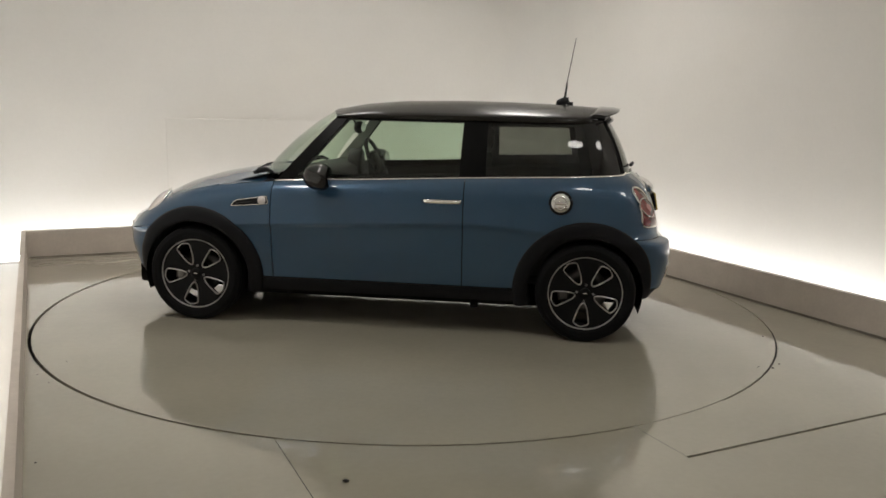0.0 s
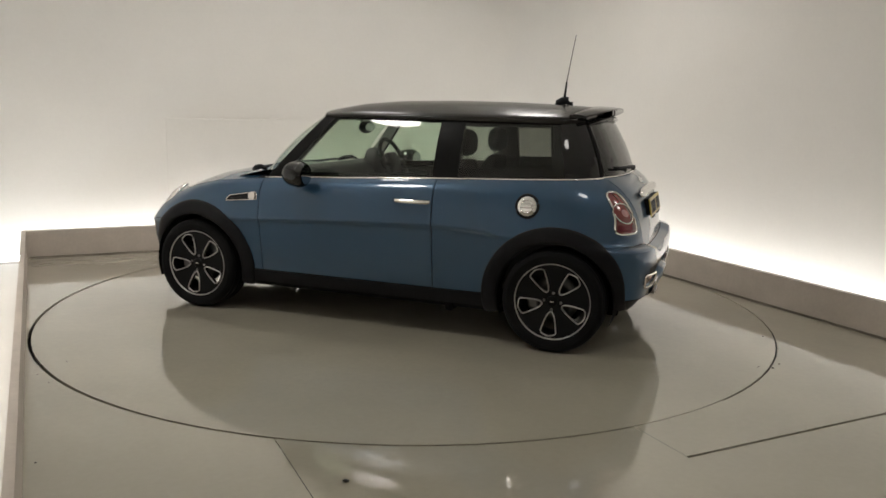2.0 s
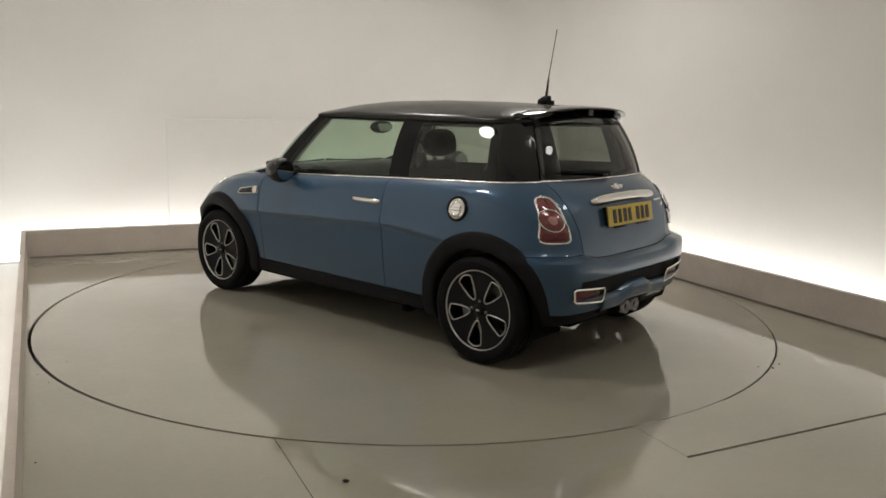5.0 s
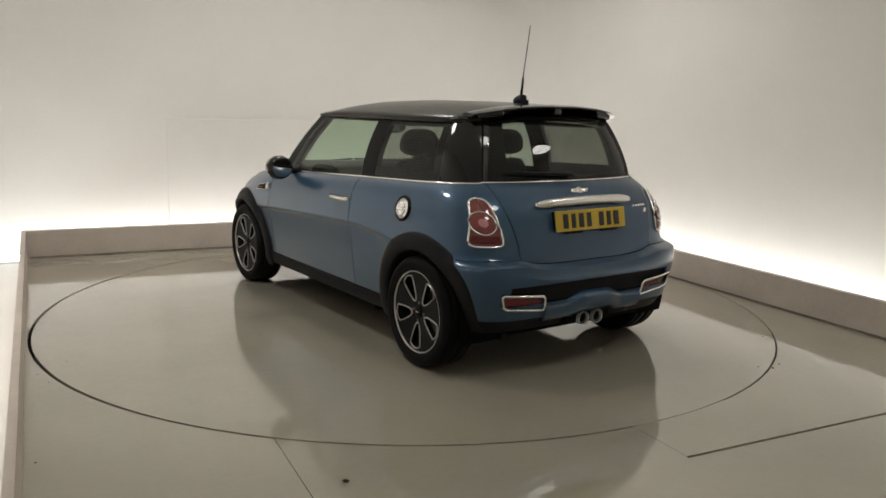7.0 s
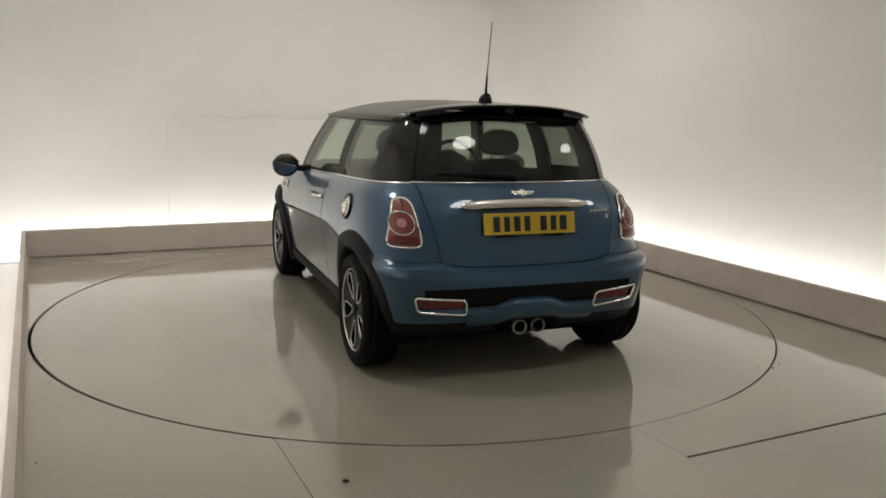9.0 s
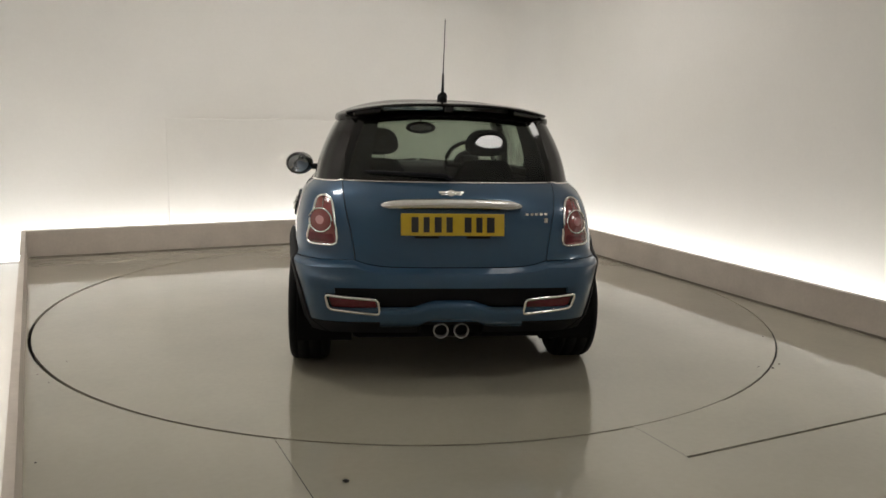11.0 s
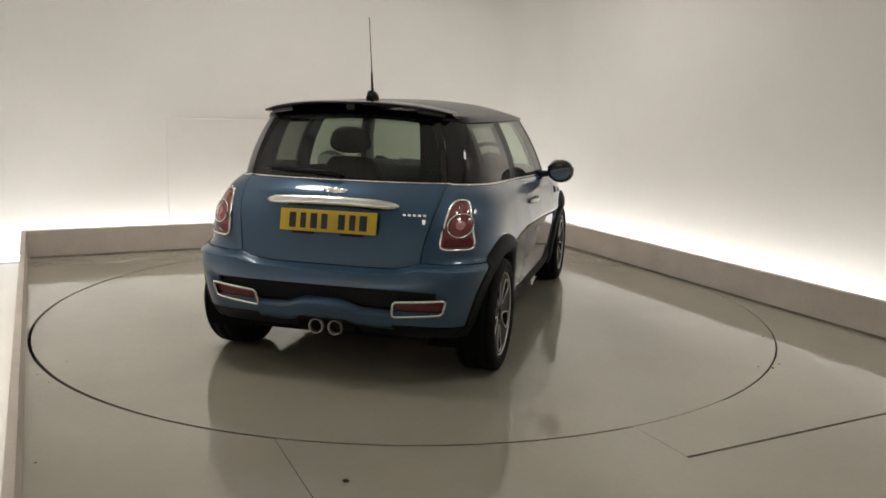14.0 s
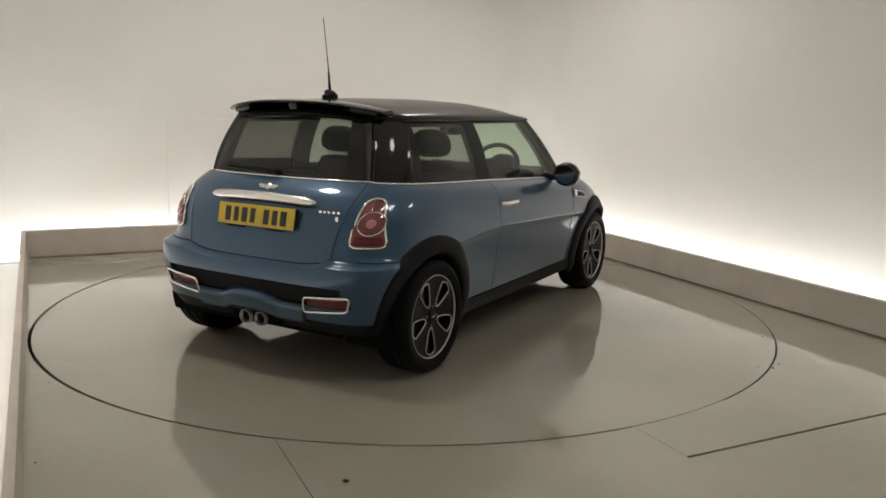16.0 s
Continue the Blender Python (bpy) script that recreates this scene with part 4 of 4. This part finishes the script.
for side in (1, -1):
    door = DOORS[side]
    xs = np.linspace(-0.232, -0.470, 13)
    pts = [tuple(flank(x, 0.828, 0.006 + 0.026 * (1 - (abs(x + 0.351) / 0.119) ** 4), side)) for x in xs]
    part("door_handle", tube(pts, 0.0105, 10, squash=1.25), M_CHROME, door, "chrome door handle")
    loop = [Vector((-0.356 + 0.085 * math.cos(a), 0.826 + 0.034 * math.sin(a))) for a in np.linspace(0, 2 * math.pi, 25)[:-1]]
    part("handle_recess", filled(loop, lambda x, z, d, side=side: flank(x, z, d, side), 0.0015), M_PAINT, door, "blue dished handle recess")

    # side scuttle on the front wing
    loop = round_loop([(0.985, 0.750), (0.952, 0.786), (0.752, 0.818), (0.740, 0.772)], 0.012)
    put = lambda x, z, d, side=side: flank(x, z, d, side)
    scuttle = part("side_scuttle", filled(loop, put, 0.006, 0.002), M_TRIM, car, "black side scuttle on the front wing")
    part("scuttle_frame", tube([put(*p, 0.007) for p in loop], 0.0032, 6, closed=True), M_CHROME, scuttle, "chrome frame")
    part("scuttle_slat", tube([put(x, 0.764 + (0.965 - x) * 0.14, 0.010) for x in np.linspace(0.94, 0.84, 6)], 0.004, 6), M_BLACK, scuttle, "black slat")
    part("indicator", filled(circle(0.782, 0.793, 0.026), put, 0.010, 0.008), M_CLEAR, scuttle, "round clear side indicator")

    # door mirror
    mirror = new("door_mirror")
    mirror.parent = car
    tagged(mirror, label="black door mirror")
    bm = bmesh.new()
    bmesh.ops.create_uvsphere(bm, u_segments=28, v_segments=18, radius=1)
    for v in bm.verts:
        x, y, z = v.co
        e = 0.82
        sx = math.copysign(abs(x) ** e, x)
        v.co = (0.380 + (0.112 if x > 0 else 0.075) * sx, side * (0.893 + 0.094 * y - 0.012 * (x > 0)), 0.958 + 0.082 * z)
        v.co.x = max(v.co.x, 0.325 - 0.10 * (abs(v.co.y) - 0.893))
    part("mirror_housing", bm, M_BLACK, mirror, "gloss black mirror housing", sharp=50)
    rim = [Vector((0.893 + 0.072 * math.cos(a), 0.958 + 0.061 * math.sin(a))) for a in np.linspace(0, 2 * math.pi, 29)[:-1]]
    part("mirror_glass", filled(rim, lambda y, z, d, side=side: Vector((0.323 - d - 0.10 * (y - 0.893), y * side, z)), 0.0, 0.002), M_MIRROR, mirror, "mirror glass")
    pts = [(0.47, side * 0.69, 0.925), (0.45, side * 0.75, 0.928), (0.425, side * 0.81, 0.935), (0.41, side * 0.85, 0.945)]
    part("mirror_arm", tube(pts, [0.05, 0.035, 0.03, 0.034], 10, squash=0.7), M_TRIM, mirror, "black mirror arm")

    # headlamp
    lampf = new("headlamp")
    lampf.parent = car
    tagged(lampf, label="oval clear headlamp in a chrome ring")
    m = Matrix.Translation((1.585, side * 0.560, 0.692)) @ pose(0, 0, 0, 0, -38, side * 24)
    bm = bmesh.new()
    bmesh.ops.create_uvsphere(bm, u_segments=28, v_segments=14, radius=1)
    for v in bm.verts:
        v.co = (0.05 * v.co.x, 0.108 * v.co.y, 0.135 * v.co.z)
    part("headlamp_lens", moved(bm, m), M_CLEAR, lampf, "clear headlamp lens")
    ring = [m @ Vector((0.008, 0.110 * math.cos(a), 0.138 * math.sin(a))) for a in np.linspace(0, 2 * math.pi, 41)[:-1]]
    part("headlamp_ring", tube(ring, 0.010, 8, closed=True), M_CHROME, lampf, "chrome headlamp ring")

# fuel cap on the left flank
put = lambda x, z, d: flank(x, z, d, 1)
cap = part("fuel_cap", filled(circle(-1.062, 0.844, 0.055), put, 0.008, 0.012), M_CHROME, car, "round chrome fuel cap")
part("cap_recess", tube([put(*p, 0.003) for p in circle(-1.062, 0.844, 0.063)], 0.0085, 8, closed=True), M_TRIM, cap, "black ring round the cap")
part("cap_ridge", tube([put(*p, 0.016) for p in circle(-1.062, 0.844, 0.036)], 0.0045, 6, closed=True), M_CHROME, cap, "chrome ridge")
part("cap_grip", box(0.064, 0.012, 0.019, -1.062, skin_y(-1.062, 0.844) + 0.02, 0.844, 0.005), M_CHROME, cap, "chrome grip bar", smooth=False)
part("front_grille", tube([(nose_x(y, 0.56) + 0.006, y, 0.56) for y in np.linspace(0.42, -0.42, 21)], 0.012, 8), M_CHROME, car, "chrome grille bar")

# ---- cabin ----
def lining_sheet():
    rows = []
    ids = [i for i in range(NCOL) if COLS[i][0] != "front" and COLS[i][0] != "fc" and SKIN[i][-1][0] < 1.0]
    for s, order in ((1, ids[::-1]), (-1, ids[1:])):
        for i in order:
            x, y, z = SKIN[i][-1]
            xx = x + (0.06 if x < -1.3 else 0)
            yy = max(0, y - 0.065) if COLS[i][0] != "rear" else y * 0.9
            rows.append([(xx, yy * s, z - 0.012), (xx, (yy + 0.01) * s, z - 0.12), (xx, yy * s, 0.34)])
    return grid(rows)


part("cabin_lining", lining_sheet(), M_DASH, car, "dark cabin lining")
part("cabin_floor", box(2.4, 1.35, 0.05, -0.3, 0, 0.34, 0.01), M_DASH, car, "dark carpet")
top = grid([[(x, y, z) for y in np.linspace(-0.66, 0.66, 15)] for x, z in ((0.98, 0.90), (0.80, 0.945), (0.62, 0.975), (0.50, 0.972), (0.43, 0.94), (0.42, 0.75), (0.5, 0.45))])
dash = part("dashboard", top, M_DASH, car, "dark dashboard")
hood = moved(lathe([(0.10, -0.06), (0.105, 0.02), (0.09, 0.03), (0.001, 0.02)], 28), pose(0.44, -0.37, 0.965, 0, 0, 90))
part("instrument", hood, M_DASH, dash, "round dark instrument")
wheel_m = Matrix.Translation((0.30, -0.37, 0.965)) @ pose(0, 0, 0, 0, -66, 0)
steer = tube([wheel_m @ Vector((0.185 * math.cos(a), 0.185 * math.sin(a), 0)) for a in np.linspace(0, 2 * math.pi, 41)[:-1]], 0.016, 10, closed=True)
sw = part("steering_wheel", steer, M_DASH, car, "black steering wheel")
hub = moved(box(0.16, 0.15, 0.05, 0, 0, 0, 0.02), wheel_m)
join(hub, tube([wheel_m @ Vector((0, -0.18, 0)), wheel_m @ Vector((0, 0.18, 0))], 0.016, 8))
part("steering_hub", hub, M_DASH, sw, "black steering wheel centre")


def seat(x, y, rear=False):
    s = new("rear_seat" if rear else "front_seat")
    s.parent = car
    tagged(s, label="dark cloth car seat with headrest")
    w = 0.56 if rear else 0.50
    part("cushion", box(0.52, w, 0.18, 0.22, 0, 0.50, 0.06, seg=4), M_CLOTH, s, "dark cloth cushion")
    rows = []
    top_z = 0.93 if rear else 1.065
    for z, hw, dx, dp in ((0.50, 0.46, 0.0, 0.16), (0.62, 0.49, -0.02, 0.17), (0.80, 0.48, -0.05, 0.15), (0.95, 0.42, -0.09, 0.13), (1.04, 0.34, -0.12, 0.11), (1.09, 0.26, -0.135, 0.08), (1.10, 0.10, -0.14, 0.04)):
        z = 0.5 + (z - 0.5) * (top_z - 0.5) / 0.6
        hw *= w
        ring = []
        for k in range(28):
            a = 2 * math.pi * k / 28
            cx, sy = math.cos(a), math.sin(a)
            ring.append((dx - 0.02 + dp / 2 * math.copysign(abs(cx) ** 0.6, cx), hw * math.copysign(abs(sy) ** 0.5, sy), z))
        rows.append(ring)
    part("backrest", grid(rows, closed=True), M_CLOTH, s, "dark cloth backrest")
    s.matrix_basis = pose(x, y, 0)
    if rear:
        return s
    bm = bmesh.new()
    bmesh.ops.create_uvsphere(bm, u_segments=24, v_segments=16, radius=1)
    for v in bm.verts:
        a, b, c = [math.copysign(abs(q) ** 0.75, q) for q in v.co]
        v.co = (-0.155 + 0.055 * a, 0.135 * b * (1 - 0.12 * c), top_z + 0.105 + 0.085 * c)
    part("headrest", bm, M_CLOTH, s, "dark cloth headrest")
    for q in (0.05, -0.05):
        part("headrest_post", tube([(-0.14, q, top_z - 0.05), (-0.15, q, top_z + 0.05)], 0.006, 6), M_STEEL, s)
    return s


for y in (0.35, -0.35):
    seat(-0.375, y)
    seat(-0.93, y * 0.95, True)
part("parcel_shelf", box(0.36, 1.16, 0.03, -1.27, 0, 0.93, 0.01), M_DASH, car, "dark parcel shelf", smooth=False)
bm = bmesh.new()
bmesh.ops.create_uvsphere(bm, u_segments=24, v_segments=14, radius=1)
for v in bm.verts:
    v.co = (0.35 + 0.030 * v.co.x, 0.110 * v.co.y, 1.235 + 0.045 * v.co.z)
im = part("inside_mirror", bm, M_TRIM, car, "black inside mirror")
part("mirror_stalk", tube([(0.37, 0, 1.25), (0.415, 0, 1.325)], 0.009, 8), M_TRIM, im)
part("inside_mirror_glass", filled(circle(0, 1.24, 0.03), lambda y, z, d: Vector((0.319 - d, y * 2.7, z - 0.005)), 0.0, 0.001), M_MIRROR, im, "mirror glass")
for side in (1, -1):
    part("sun_visor", box(0.12, 0.34, 0.018, 0.31, side * 0.30, 1.325, 0.006, pose(0, 0, 0, 0, 20, 0)), M_GREYTRIM, car, "grey sun visor", smooth=False)
    part("pillar_lining", thick(sheet(I_A0, I_A1, side, inset=0.05), 0.02), M_GREYTRIM, car, "grey pillar lining", sharp=35)


# ---- what moves ----
def motions():
    wobble = [(0, -0.25), (1, 0.06), (2, 0.34), (3, 0.54), (4, 0.68), (6, 0.90), (7, 0.95), (8, 0.85), (9, 0.62), (10, 0.37), (11, 0.12), (12, -0.16), (13, -0.52), (14, -0.87), (15, -1.19), (16, -1.52)]
    cx, cy = -0.0469, 0.0862
    rows, table = [], []
    for k in range(33):
        t = k * 0.5
        th = 170.950 - 6.9850 * t + interp(t, wobble)
        turn = pose(0, 0, 0, 0, 0, th)
        rows.append((t, turn @ pose(-cx, -cy, 0)))
        table.append((t, pose(0.005, 0, 0) @ turn))
    walk(car, rows)
    walk(turntable, table)


motions()
